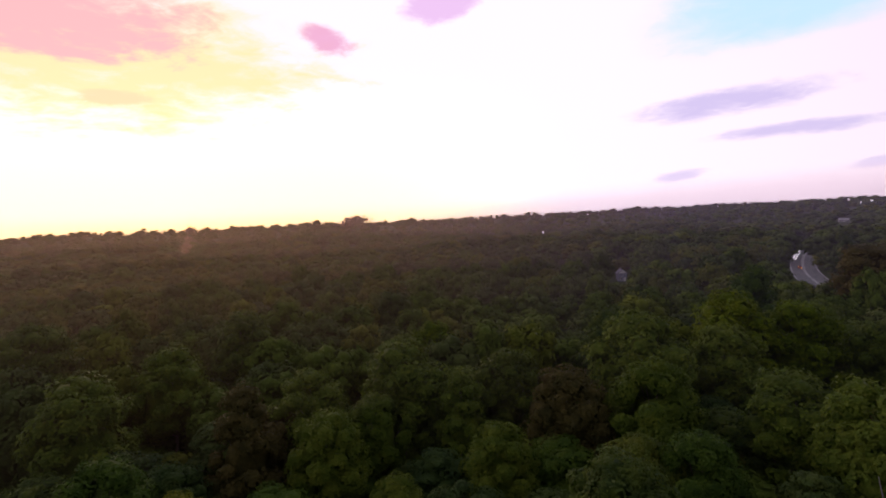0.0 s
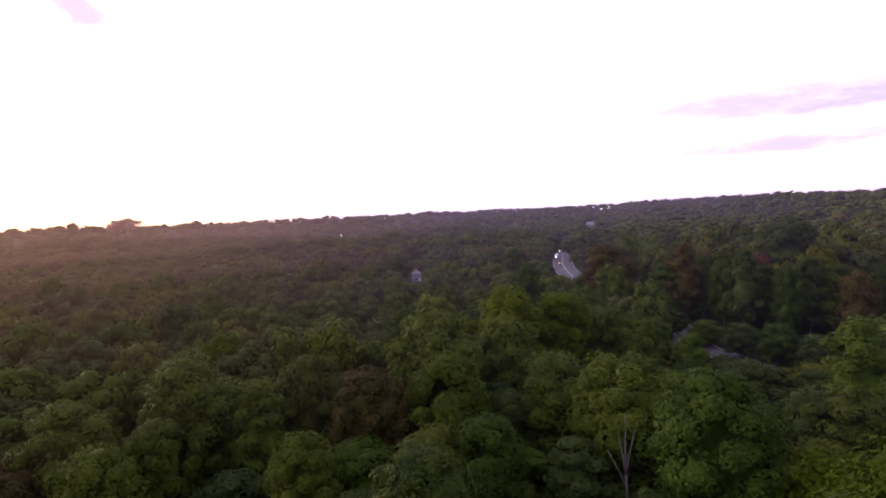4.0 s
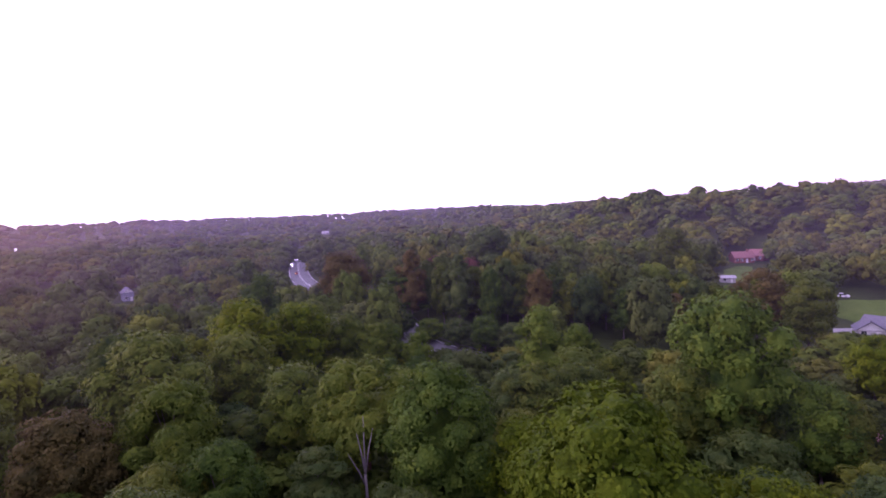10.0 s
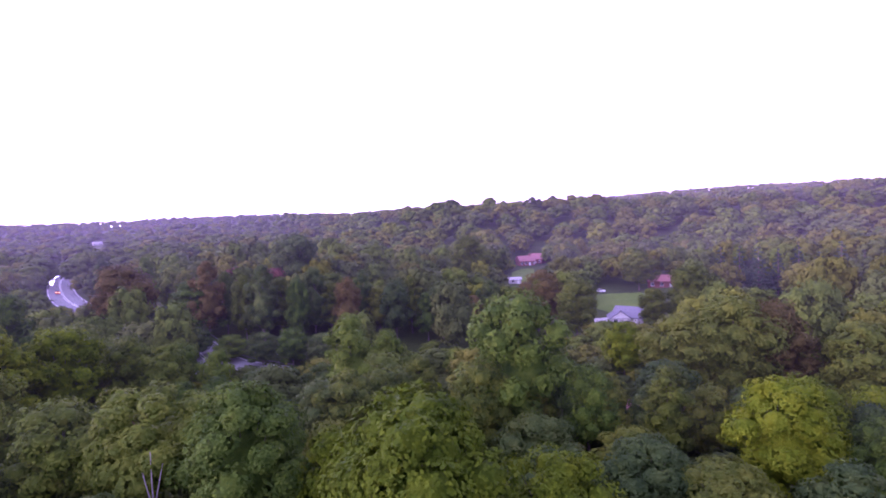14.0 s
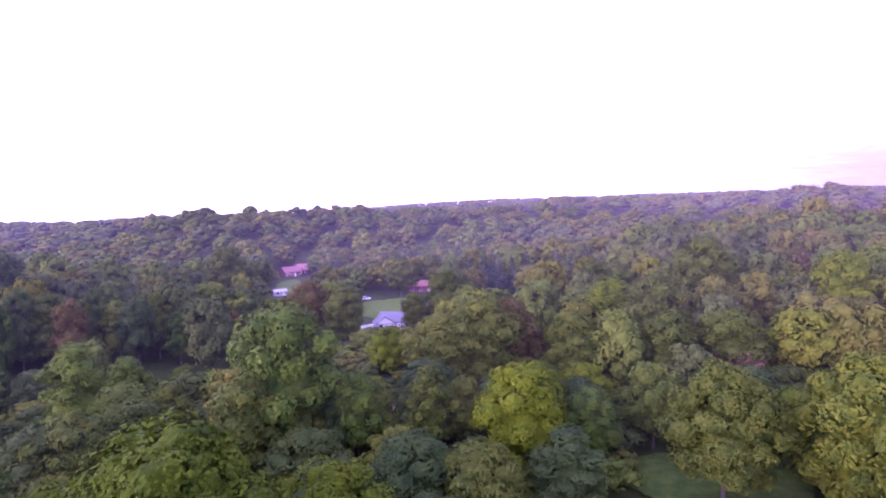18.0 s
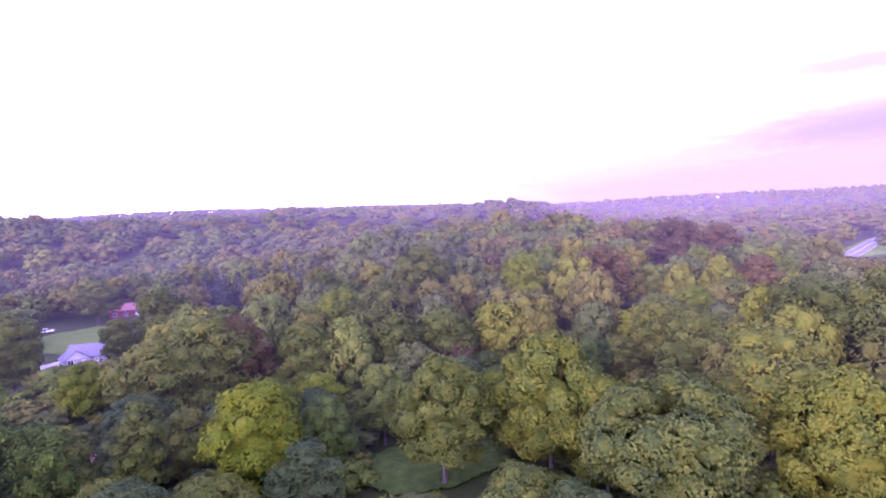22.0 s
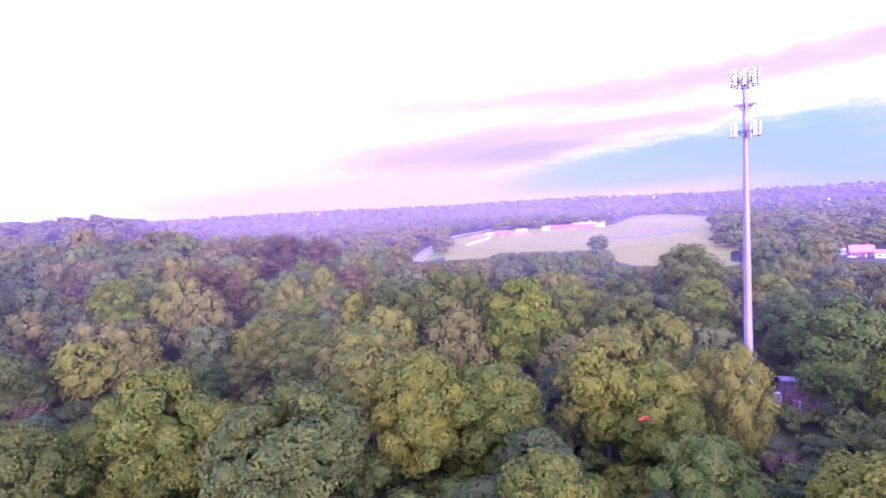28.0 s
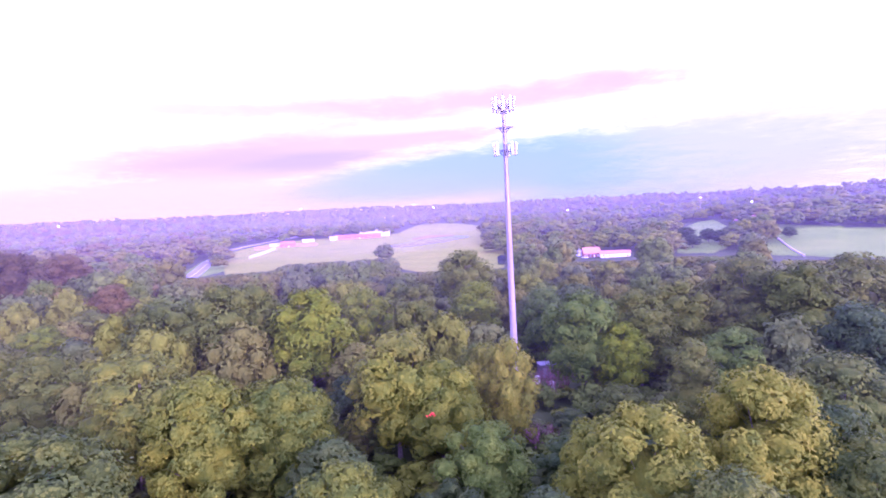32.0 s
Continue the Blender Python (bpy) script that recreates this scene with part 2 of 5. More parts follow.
M_ground = material("forest_floor", ((0.018, 0.030, 0.007), (0.034, 0.050, 0.011), (0.055, 0.062, 0.018)), 0.95, 0.06, 6, 0.3, 0.5)

# ---- terrain ----
# Skyline: bearings, heights of the treetops in degrees, distance of the rim
SKY_AZ = [-180, -90, -42, -37, -24, -19, -15.2, -10.5, -2, 5, 20, 34, 50, 57, 63, 66, 69.5, 74, 80, 86, 92, 104, 112, 121, 125, 130, 133, 137, 142, 150, 160, 178, 190, 200, 208, 222]
SKY_EL = [1.2, 0.9, 0.9, 1.02, 0.98, 1.12, 1.36, 1.08, 1.12, 1.12, 0.93, 0.86, 0.95, 0.95, 0.95, 1.1, 1.34, 1.17, 1.28, 1.05, 1.0, 1.0, 0.95, 1.05, 1.45, 1.45, 1.1, 1.1, 1.12, 1.25, 1.33, 1.25, 1.2, 1.1, 1.05, 1.05]
RIM_R = [2200, 1300, 1200, 1200, 1200, 1150, 1050, 1200, 1250, 1300, 1500, 1900, 1500, 900, 620, 540, 500, 500, 500, 520, 540, 570, 600, 620, 600, 620, 900, 1500, 1900, 2200, 2400, 2400, 2100, 1900, 1700, 1300]
# The farther ridge behind the near rim
RIDGE_AZ = [-180, 57, 74, 84, 91, 98, 112, 120, 133, 150, 222]
RIDGE_EL = [0.8, 0.85, 0.95, 1.25, 1.48, 1.55, 1.6, 1.42, 1.15, 1.0, 0.8]
RIDGE_R = 2300
CANOPY = 14.0
# Knolls: bearing, distance, height, widths
HILLS = [(54, 215, 9, 52, 42), (131, 275, 21, 95, 85), (208, 260, 5, 60, 50)]


def ground_z(x, y):
    """Height of the land: a flat valley floor that climbs to a wooded rim, and on to a farther ridge."""
    x, y = np.asarray(x, float), np.asarray(y, float)
    r, az = np.hypot(x, y), np.degrees(np.arctan2(x, y))
    az = np.where(az < -137, az + 360, az)
    rim = np.interp(az, SKY_AZ, RIM_R)
    top = 36 + rim * np.tan(np.radians(np.interp(az, SKY_AZ, SKY_EL))) - CANOPY
    foot = np.where(rim < 900, 300, 330)
    s = np.clip((r - foot) / (rim - foot), 0, 1)
    z = top * s**1.7
    far = np.maximum(rim + 500, RIDGE_R)
    peak = 36 + far * np.tan(np.radians(np.interp(az, RIDGE_AZ, RIDGE_EL))) - CANOPY
    u = np.clip((r - rim) / (far - rim), 0, 1)
    z = z + (peak - top) * u - 16 * np.sin(math.pi * u) - np.maximum(r - far, 0) * 0.03
    roll = 2.2 * np.sin(x / 61 + 0.4) * np.sin(y / 73 + 1.1) + 5 * np.sin(x / 240 + 1) * np.sin(y / 210)
    z = z + roll * np.clip((r - 120) / 400, 0, 1)
    for az0, r0, high, sx, sy in HILLS:
        hx, hy = r0 * math.sin(radians(az0)), r0 * math.cos(radians(az0))
        z = z + high * np.exp(-0.5 * (((x - hx) / sx) ** 2 + ((y - hy) / sy) ** 2))
    return z


def mesh_object(name, verts, faces, mat, smooth=False, parent=None):
    me = bpy.data.meshes.new(name)
    me.from_pydata(verts, [], faces)
    me.materials.append(mat)
    if smooth:
        me.polygons.foreach_set("use_smooth", [True] * len(me.polygons))
    me.update()
    ob = new(name, me)
    if parent:
        ob.parent = parent
    return ob


def terrain():
    rings = np.concatenate([[0.5], np.geomspace(8, 4600, 110)])
    na = 240
    a = np.linspace(0, 2 * math.pi, na, endpoint=False)
    X, Y = np.outer(rings, np.sin(a)), np.outer(rings, np.cos(a))
    V = np.stack([X, Y, ground_z(X, Y)], -1).reshape(-1, 3)
    F = []
    for i in range(len(rings) - 1):
        for j in range(na):
            k = (j + 1) % na
            F.append((i * na + j, i * na + k, (i + 1) * na + k, (i + 1) * na + j))
    F.append(tuple(range(na - 1, -1, -1)))
    ob = mesh_object("ground", V.tolist(), F, M_ground, True)
    return tagged(ob, "dark leaf-littered woodland ground rolling to the hills", "ground", kind="structure")


ground = terrain()

# ---- trees ----


def quads_mesh(name, V, F, mat):
    """A mesh from numpy vertices and faces of one size."""
    me = bpy.data.meshes.new(name)
    n, k = F.shape
    me.vertices.add(len(V))
    me.vertices.foreach_set("co", np.asarray(V, np.float32).ravel())
    me.loops.add(n * k)
    me.loops.foreach_set("vertex_index", F.astype(np.int32).ravel())
    me.polygons.add(n)
    me.polygons.foreach_set("loop_start", np.arange(0, n * k, k, dtype=np.int32))
    me.polygons.foreach_set("loop_total", np.full(n, k, np.int32))
    me.materials.append(mat)
    me.update(calc_edges=True)
    return me


def leaf_cards(rng, P, Nrm, size, jitter=0.55):
    """Small pointed leaf sprays at P, drooping over a crown whose outward way is Nrm, each two bent triangles."""
    n = len(P)
    N = Nrm / np.linalg.norm(Nrm, axis=1)[:, None] + (0, 0, 0.25) + rng.normal(0, jitter * 0.6, (n, 3))
    N /= np.linalg.norm(N, axis=1)[:, None]
    A = np.cross(N, rng.normal(0, 1, (n, 3)))
    A /= np.linalg.norm(A, axis=1)[:, None]
    B = np.cross(N, A)
    s = (size * rng.uniform(0.6, 1.35, n))[:, None]
    A, B = A * s * 1.35, B * s * 0.8
    V = np.stack([P - A - N * s * 0.2, P - B, P + A + N * s * 0.25, P + B], 1).reshape(-1, 3)
    i = 4 * np.arange(n)[:, None]
    F = np.concatenate([i + (0, 1, 3), i + (1, 2, 3)], 1).reshape(-1, 3)
    return V, F


def sphere_points(rng, n, floor=-0.5):
    i = np.arange(n) + 0.5
    z = 1 - (1 - floor) * i / n
    th = i * 2.39996 + rng.uniform(0, 6.28)
    q = np.sqrt(np.maximum(0, 1 - z * z))
    return np.stack([q * np.cos(th), q * np.sin(th), z], 1)


def crown_form(rng, shape, R, H, base, lobes, leaves):
    """A crown as lobes standing on a dome: places of leaf sprays, their outward ways, lobe centres and radii, flatness."""
    d = sphere_points(rng, lobes, -0.72)
    d += rng.normal(0, 0.07, d.shape)
    d /= np.linalg.norm(d, axis=1)[:, None]
    q, z = np.hypot(d[:, 0], d[:, 1]), d[:, 2]
    if shape == "cone":
        u = (np.arange(lobes) + 0.5) / lobes
        z = 1 - 2 * np.sqrt(u)
        wide = (1 - z) * 0.5 / np.maximum(q, 0.05)
    elif shape == "spread":
        wide, z = q ** -0.35 * 0.98, np.sign(z) * np.abs(z) ** 1.25
    elif shape == "tall":
        wide = 1.0 - 0.22 * z
    else:
        wide = 1.0 - 0.10 * np.abs(z)
    th = np.arctan2(d[:, 1], d[:, 0])
    ph = rng.uniform(0, 6.28, 3)
    lump = 1 + 0.10 * np.sin(2 * th + ph[0]) + 0.07 * np.sin(3 * th + ph[1] + 2 * z)
    reach = rng.uniform(0.80, 1.10, lobes)
    if shape == "cone":
        reach = rng.uniform(0.9, 1.1, lobes)
    E = np.stack([d[:, 0] * wide * R * lump * reach, d[:, 1] * wide * R * lump * reach, z * H * 0.5 * (0.88 + 0.12 * reach)], 1)
    L = R * rng.uniform(0.25, 0.42, lobes) * (20 / max(lobes, 8)) ** 0.33
    if shape == "cone":
        L = L * (0.35 + 0.75 * (1 - z) * 0.5) * 0.9
    out = d / np.array([R, R, H * 0.5])
    out /= np.linalg.norm(out, axis=1)[:, None]
    C = E - out * (L * 0.85)[:, None] + (0, 0, base + H * 0.5)
    flat = 0.42 if shape == "cone" else 0.80
    P, W, own = [], [], []
    for k in range(lobes):
        e = rng.normal(0, 1, (leaves, 3))
        e /= np.linalg.norm(e, axis=1)[:, None]
        e = e[(e @ out[k]) > -0.55]
        ways = rng.normal(0, 1, (13, 3))
        ways /= np.linalg.norm(ways, axis=1)[:, None]
        tuft = np.clip(((e @ ways.T).max(1) - 0.70) / 0.30, 0, 1)[:, None]
        P.append(C[k] + e * L[k] * (1, 1, flat) * (0.74 + 0.44 * tuft + rng.uniform(-0.10, 0.10, (len(e), 1))))
        W.append(e * 0.75 + out[k] * 0.25 + (0, 0, 0.12))
        own.append(np.full(len(e), k))
    P, W, own = np.concatenate(P), np.concatenate(W), np.concatenate(own)
    D = np.linalg.norm((P[:, None, :] - C[None]) / (1, 1, flat), axis=2) / L[None]
    D[np.arange(len(P)), own] = 9
    keep = D.min(1) > 0.74
    return P[keep], W[keep], C, L, flat


G = (1 + 5**0.5) / 2
BLOB_T = np.array([(-1, G, 0), (1, G, 0), (-1, -G, 0), (1, -G, 0), (0, -1, G), (0, 1, G), (0, -1, -G), (0, 1, -G), (G, 0, -1), (G, 0, 1), (-G, 0, -1), (-G, 0, 1)]) / math.hypot(1, G)
BLOB_F = np.array([(0, 11, 5), (0, 5, 1), (0, 1, 7), (0, 7, 10), (0, 10, 11), (1, 5, 9), (5, 11, 4), (11, 10, 2), (10, 7, 6), (7, 1, 8), (3, 9, 4), (3, 4, 2), (3, 2, 6), (3, 6, 8), (3, 8, 9), (4, 9, 5), (2, 4, 11), (6, 2, 10), (8, 6, 7), (9, 8, 1)])


def finer(T, F):
    """Each triangle of a unit ball split in four."""
    T, mid, out = [tuple(p) for p in T], {}, []

    def half(i, j):
        k = (min(i, j), max(i, j))
        if k not in mid:
            p = np.array(T[i]) + np.array(T[j])
            T.append(tuple(p / np.linalg.norm(p)))
            mid[k] = len(T) - 1
        return mid[k]

    for i, j, k in F:
        p, q, r = half(i, j), half(j, k), half(k, i)
        out += [(i, p, r), (p, j, q), (r, q, k), (p, q, r)]
    return np.array(T), np.array(out)


BALLS = [(BLOB_T, BLOB_F)]
for _ in range(1):
    BALLS.append(finer(*BALLS[-1]))


def blobs(rng, P, S, flat=0.8, level=0, rough=0.2):
    """A rough leafy body at each of P."""
    n = len(P)
    T0, F0 = BALLS[level]
    q = rng.normal(0, 1, (n, 4))
    q /= np.linalg.norm(q, axis=1)[:, None]
    w, x, y, z = q.T
    M = np.stack([1 - 2 * (y * y + z * z), 2 * (x * y - z * w), 2 * (x * z + y * w), 2 * (x * y + z * w), 1 - 2 * (x * x + z * z), 2 * (y * z - x * w), 2 * (x * z - y * w), 2 * (y * z + x * w), 1 - 2 * (x * x + y * y)], 1).reshape(n, 3, 3)
    T = T0[None] * rng.uniform(1 - rough, 1 + rough, (n, len(T0), 1))
    T = np.einsum("nij,nkj->nki", M, T) * (1, 1, flat)
    V = (T * S[:, None, None] + P[:, None, :]).reshape(-1, 3)
    F = (F0[None] + (np.arange(n) * len(T0))[:, None, None]).reshape(-1, 3)
    return V, F


def tube(V, F, pts, radii, sides=6):
    """Adds a tapering tube along pts to the lists V and F (quads)."""
    base = len(V)
    for i, (p, r) in enumerate(zip(pts, radii)):
        p = Vector(p)
        d = Vector(pts[min(i + 1, len(pts) - 1)]) - Vector(pts[max(i - 1, 0)])
        q = d.to_track_quat("Z", "Y")
        for s in range(sides):
            a = 2 * math.pi * s / sides
            V.append(tuple(p + q @ Vector((r * math.cos(a), r * math.sin(a), 0))))
    for i in range(len(pts) - 1):
        for s in range(sides):
            t = (s + 1) % sides
            F.append((base + i * sides + s, base + i * sides + t, base + (i + 1) * sides + t, base + (i + 1) * sides + s))


def leafage(rng, form, size, level, heart=True, R=1.0, H=2.0, base=0.0, body=0.62):
    """Vertices and triangles of a crown: rough lobes, leaf sprays over them and a dense middle."""
    P, W, C, L, flat = form
    parts = [blobs(rng, C, L * body, flat, level, 0.22)]
    if len(P):
        parts.append(leaf_cards(rng, P, W, size, 0.5))
    if heart:
        parts.append(blobs(rng, np.array([[0, 0, base + H * 0.44]]), np.array([R * 0.60]), H * 0.5 / R * 0.95))
    V, F, count = [], [], 0
    for v, f in parts:
        V.append(v)
        F.append(f + count)
        count += len(v)
    return np.concatenate(V), np.concatenate(F)


def tree_meshes(seed, shape, height, radius, clear, lobes, leaves, size, level):
    """Trunk with limbs, and crown, of a tree of that height whose crown begins at clear."""
    rng = np.random.default_rng(seed)
    form = crown_form(rng, shape, radius, height - clear, clear, lobes, leaves)
    V, F = leafage(rng, form, size, level, shape != "cone", radius, height - clear, clear)
    C = form[2]
    crown = quads_mesh("crown", V, F, LEAF["green"])
    crown.polygons.foreach_set("use_smooth", np.ones(len(crown.polygons), bool))
    TV, TF = [], []
    top = clear + (height - clear) * (0.92 if shape == "cone" else 0.62)
    n = 7
    lean = rng.normal(0, 0.35, 2)
    axis = [Vector((lean[0] * (i / n) ** 2, lean[1] * (i / n) ** 2, top * i / n)) for i in range(n + 1)]
    r0 = 0.014 * height + 0.05
    tube(TV, TF, axis, [r0 * (1.35 if i == 0 else 1 - 0.8 * i / n) for i in range(n + 1)], 8)
    for c in C[:: max(1, len(C) // 12)]:
        c = Vector(c)
        k = min(n - 1, max(2, int((c.z * 0.62 / top) * n)))
        a = axis[k]
        mid = a.lerp(c, 0.5) + Vector((0, 0, -0.05 * (c - a).length))
        tube(TV, TF, [a, mid, c], [r0 * 0.3, r0 * 0.18, r0 * 0.05], 5)
    trunk = quads_mesh("trunk", np.array(TV), np.array(TF), M_bark)
    return trunk, crown


SPECIES = {}


def species(key, count, shape, height, radius, clear, lobes, leaves, size, level):
    SPECIES[key] = [(tree_meshes(hash_of(key) + i, shape, height, radius, clear, lobes, leaves, size, level), height, radius) for i in range(count)]


def hash_of(s):
    return sum(ord(c) * (i + 7) for i, c in enumerate(s)) % 9973


LABELS = {"fern": "mid-green broadleaf tree with a full round crown", "moss": "vivid yellow-green broadleaf tree with a broad crown", "green": "full-leaved green broadleaf tree in the wood", "lime": "bright yellow-green broadleaf tree in full leaf", "olive": "olive-green broadleaf tree with a dense crown",
          "bright": "yellow-green broadleaf tree with a full crown, leaf colour lightened as if lit",
          "blue": "blue-green broadleaf tree with drooping leaf sprays", "rust": "russet-tinged broadleaf tree turning brown", "red": "red-leaved tree standing among green ones",
          "dark": "broadleaf tree with dark green leaves", "pine": "dark green conifer with layered boughs"}
planted = []


def plant(x, y, height, radius, key, hue, turn, bark=None, group="trees of the wood"):
    """One tree: an empty at its foot with trunk and crown."""
    (trunk, crown), h0, r0 = SPECIES[key][int(turn * 7.13) % len(SPECIES[key])]
    t = new("tree")
    t.matrix_world = pose(x, y, float(ground_z(x, y)) - 0.1, 0, 0, turn)
    for me, mat in ((trunk, bark or M_bark), (crown, LEAF[hue])):
        o = new(me.name.split(".")[0], me)
        o.parent = t
        o.scale = (radius / r0, radius / r0, height / h0)
        o.material_slots[0].link = "OBJECT"
        o.material_slots[0].material = mat
    planted.append((x, y, radius))
    return tagged(t, LABELS[hue], "tree", group)


species("round", 6, "round", 18, 6.5, 1.0, 32, 680, 0.145, 1)
species("spread", 3, "spread", 19, 8, 3.5, 34, 720, 0.165, 1)
species("tall", 3, "tall", 20, 5.0, 1.0, 32, 620, 0.12, 1)
species("cone", 2, "cone", 10, 2.3, 0.5, 40, 160, 0.11, 0)
species("mid_round", 6, "round", 18, 6.5, 1.0, 28, 420, 0.18, 1)
species("mid_spread", 3, "spread", 19, 8, 3.5, 30, 420, 0.20, 1)
species("mid_tall", 3, "tall", 20, 5.0, 1.0, 28, 380, 0.15, 1)
species("mid_cone", 2, "cone", 18, 4.4, 1, 70, 70, 0.20, 0)

HEROES = []
HEROES += [
    (-136.4, 130, 25.1, 11.0, "olive", "round"),
    (-135.5, 98, 20.7, 8.3, "dark", "round"),
    (-134.9, 60, 14.3, 5.7, "blue", "round"),
    (-40.0, 132, 21.8, 8.9, "green", "round"),
    (-37.5, 84, 19.8, 8.1, "green", "round"),
    (-35.9, 62, 15.2, 6.2, "dark", "round"),
    (-30.3, 60, 10.4, 4.4, "lime", "round"),
    (-29.8, 98, 18.8, 7.7, "green", "round"),
    (-23.7, 70, 18.1, 5.2, "rust", "tall"),
    (-23.0, 124, 20.3, 8.3, "green", "round"),
    (-20.4, 78, 12.1, 5.0, "rust", "round"),
    (-16.6, 80, 16.6, 6.9, "green", "round"),
    (-15.3, 66, 14.5, 5.8, "green", "round"),
    (-14.6, 76, 11.2, 4.4, "green", "round"),
]
HEROES += [
    (-10.2, 72, 14.0, 5.4, "green", "round"),
    (-8.4, 56, 10.0, 4.1, "green", "round"),
    (-7.5, 94, 16.9, 6.9, "green", "round"),
    (-6.9, 80, 19.9, 8.2, "green", "round"),
    (-3.7, 110, 16.8, 6.8, "lime", "round"),
    (-0.8, 74, 16.5, 4.7, "green", "tall"),
    (-0.3, 86, 13.2, 5.4, "green", "round"),
    (3.1, 60, 13.7, 5.3, "green", "round"),
    (4.3, 82, 17.1, 7.0, "olive", "round"),
    (10.8, 72, 16.8, 6.6, "rust", "round"),
    (15.5, 104, 20.0, 8.2, "blue", "round"),
    (15.7, 46, 16.5, 6.4, "blue", "round"),
    (17.9, 58, 13.5, 5.5, "blue", "round"),
    (18.2, 88, 22.0, 8.9, "green", "round"),
]
HEROES += [
    (19.5, 72, 18.3, 7.4, "green", "round"),
    (23.5, 58, 14.5, 5.8, "dark", "round"),
    (25.9, 96, 18.6, 7.6, "green", "round"),
    (26.6, 108, 22.6, 9.1, "lime", "round"),
    (28.4, 134, 25.0, 6.8, "dark", "round"),
    (31.3, 76, 17.0, 7.0, "green", "round"),
    (32.0, 112, 20.6, 8.2, "lime", "round"),
    (37.0, 118, 16.1, 6.0, "green", "round"),
    (37.1, 178, 26.7, 11.0, "rust", "round"),
    (38.6, 68, 18.7, 9.0, "green", "spread"),
    (40.5, 158, 15.3, 8.0, "dark", "tall"),
    (43.1, 160, 21.6, 9.8, "green", "tall"),
    (45.8, 84, 16.4, 1.7, "lime", "cone"),
    (46.5, 58, 20.2, 8.0, "green", "round"),
]
HEROES += [
    (46.9, 186, 22.7, 6.2, "red", "round"),
    (50.7, 178, 21.9, 6.0, "red", "round"),
    (51.3, 96, 12.4, 1.6, "lime", "cone"),
    (53.0, 184, 32.8, 11.0, "dark", "round"),
    (54.8, 78, 13.4, 5.4, "dark", "round"),
    (56.3, 160, 21.1, 8.0, "blue", "round"),
    (56.7, 54, 15.1, 6.1, "lime", "round"),
    (57.5, 76, 14.6, 5.7, "blue", "round"),
    (57.9, 88, 20.9, 5.5, "green", "tall"),
    (61.7, 78, 14.5, 5.8, "blue", "round"),
    (64.4, 42, 22.9, 9.1, "lime", "round"),
]
HEROES += [
    (65.5, 82, 14.6, 4.2, "olive", "round"),
    (71.2, 214, 28.4, 11.0, "olive", "round"),
    (71.9, 74, 15.8, 6.4, "blue", "round"),
    (76.0, 78, 25.3, 9.2, "green", "round"),
    (79.2, 150, 20.1, 7.6, "rust", "round"),
    (79.9, 44, 16.1, 6.4, "lime", "round"),
    (82.6, 142, 18.6, 7.2, "olive", "round"),
    (83.5, 76, 14.6, 5.3, "green", "round"),
    (87.3, 112, 13.3, 5.1, "lime", "round"),
    (91.6, 74, 15.5, 4.3, "olive", "tall"),
    (92.8, 98, 18.5, 8.3, "olive", "round"),
    (93.8, 154, 21.0, 7.7, "olive", "round"),
]
HEROES += [
    (97.4, 98, 21.6, 8.3, "olive", "round"),
    (100.7, 104, 20.1, 7.6, "rust", "round"),
    (101.5, 68, 16.8, 6.7, "lime", "round"),
    (107.2, 100, 18.0, 7.3, "olive", "round"),
    (108.9, 72, 12.8, 4.6, "green", "round"),
    (109.5, 158, 21.9, 7.1, "olive", "round"),
    (111.0, 124, 21.5, 7.6, "lime", "round"),
    (115.2, 79, 14.8, 5.4, "fern", "round"),
    (115.6, 120, 23.2, 8.1, "olive", "round"),
    (116.7, 102, 17.6, 7.5, "olive", "round"),
]
HEROES += [
    (119.9, 152, 28.9, 9.3, "olive", "round"),
    (121.6, 66, 19.0, 7.2, "olive", "round"),
    (122.2, 106, 18.2, 7.8, "olive", "round"),
    (127.6, 78, 13.3, 5.0, "lime", "round"),
    (129.8, 50, 12.2, 4.9, "blue", "round"),
    (131.1, 140, 26.4, 8.6, "lime", "round"),
    (133.4, 68, 21.1, 8.1, "lime", "round"),
    (136.9, 144, 19.9, 7.3, "olive", "spread"),
    (138.8, 146, 27.3, 8.9, "rust", "round"),
    (139.3, 64, 16.9, 6.3, "lime", "round"),
    (144.4, 108, 19.0, 6.7, "olive", "round"),
    (145.4, 58, 19.4, 9.4, "blue", "spread"),
    (146.3, 194, 33.2, 11.0, "rust", "round"),
    (147.8, 98, 19.4, 7.2, "olive", "round"),
]
HEROES += [
    (150.2, 218, 30.1, 11.0, "rust", "round"),
    (153.3, 158, 23.6, 7.9, "rust", "round"),
    (154.5, 78, 21.4, 8.4, "lime", "round"),
    (158.3, 114, 23.8, 10.8, "olive", "spread"),
    (160.1, 66, 19.6, 7.6, "lime", "round"),
    (164.1, 112, 25.7, 11.0, "olive", "spread"),
    (167.8, 66, 18.0, 7.2, "lime", "round"),
    (171.2, 100, 24.5, 9.5, "lime", "round"),
    (173.5, 46, 15.1, 5.9, "lime", "round"),
    (177.1, 120, 21.0, 8.1, "lime", "round"),
    (179.9, 74, 20.9, 8.4, "lime", "round"),
    (-177.5, 106, 19.9, 7.8, "olive", "round"),
    (-177.2, 136, 19.5, 7.6, "olive", "round"),
    (-175.3, 70, 17.2, 6.9, "lime", "round"),
]
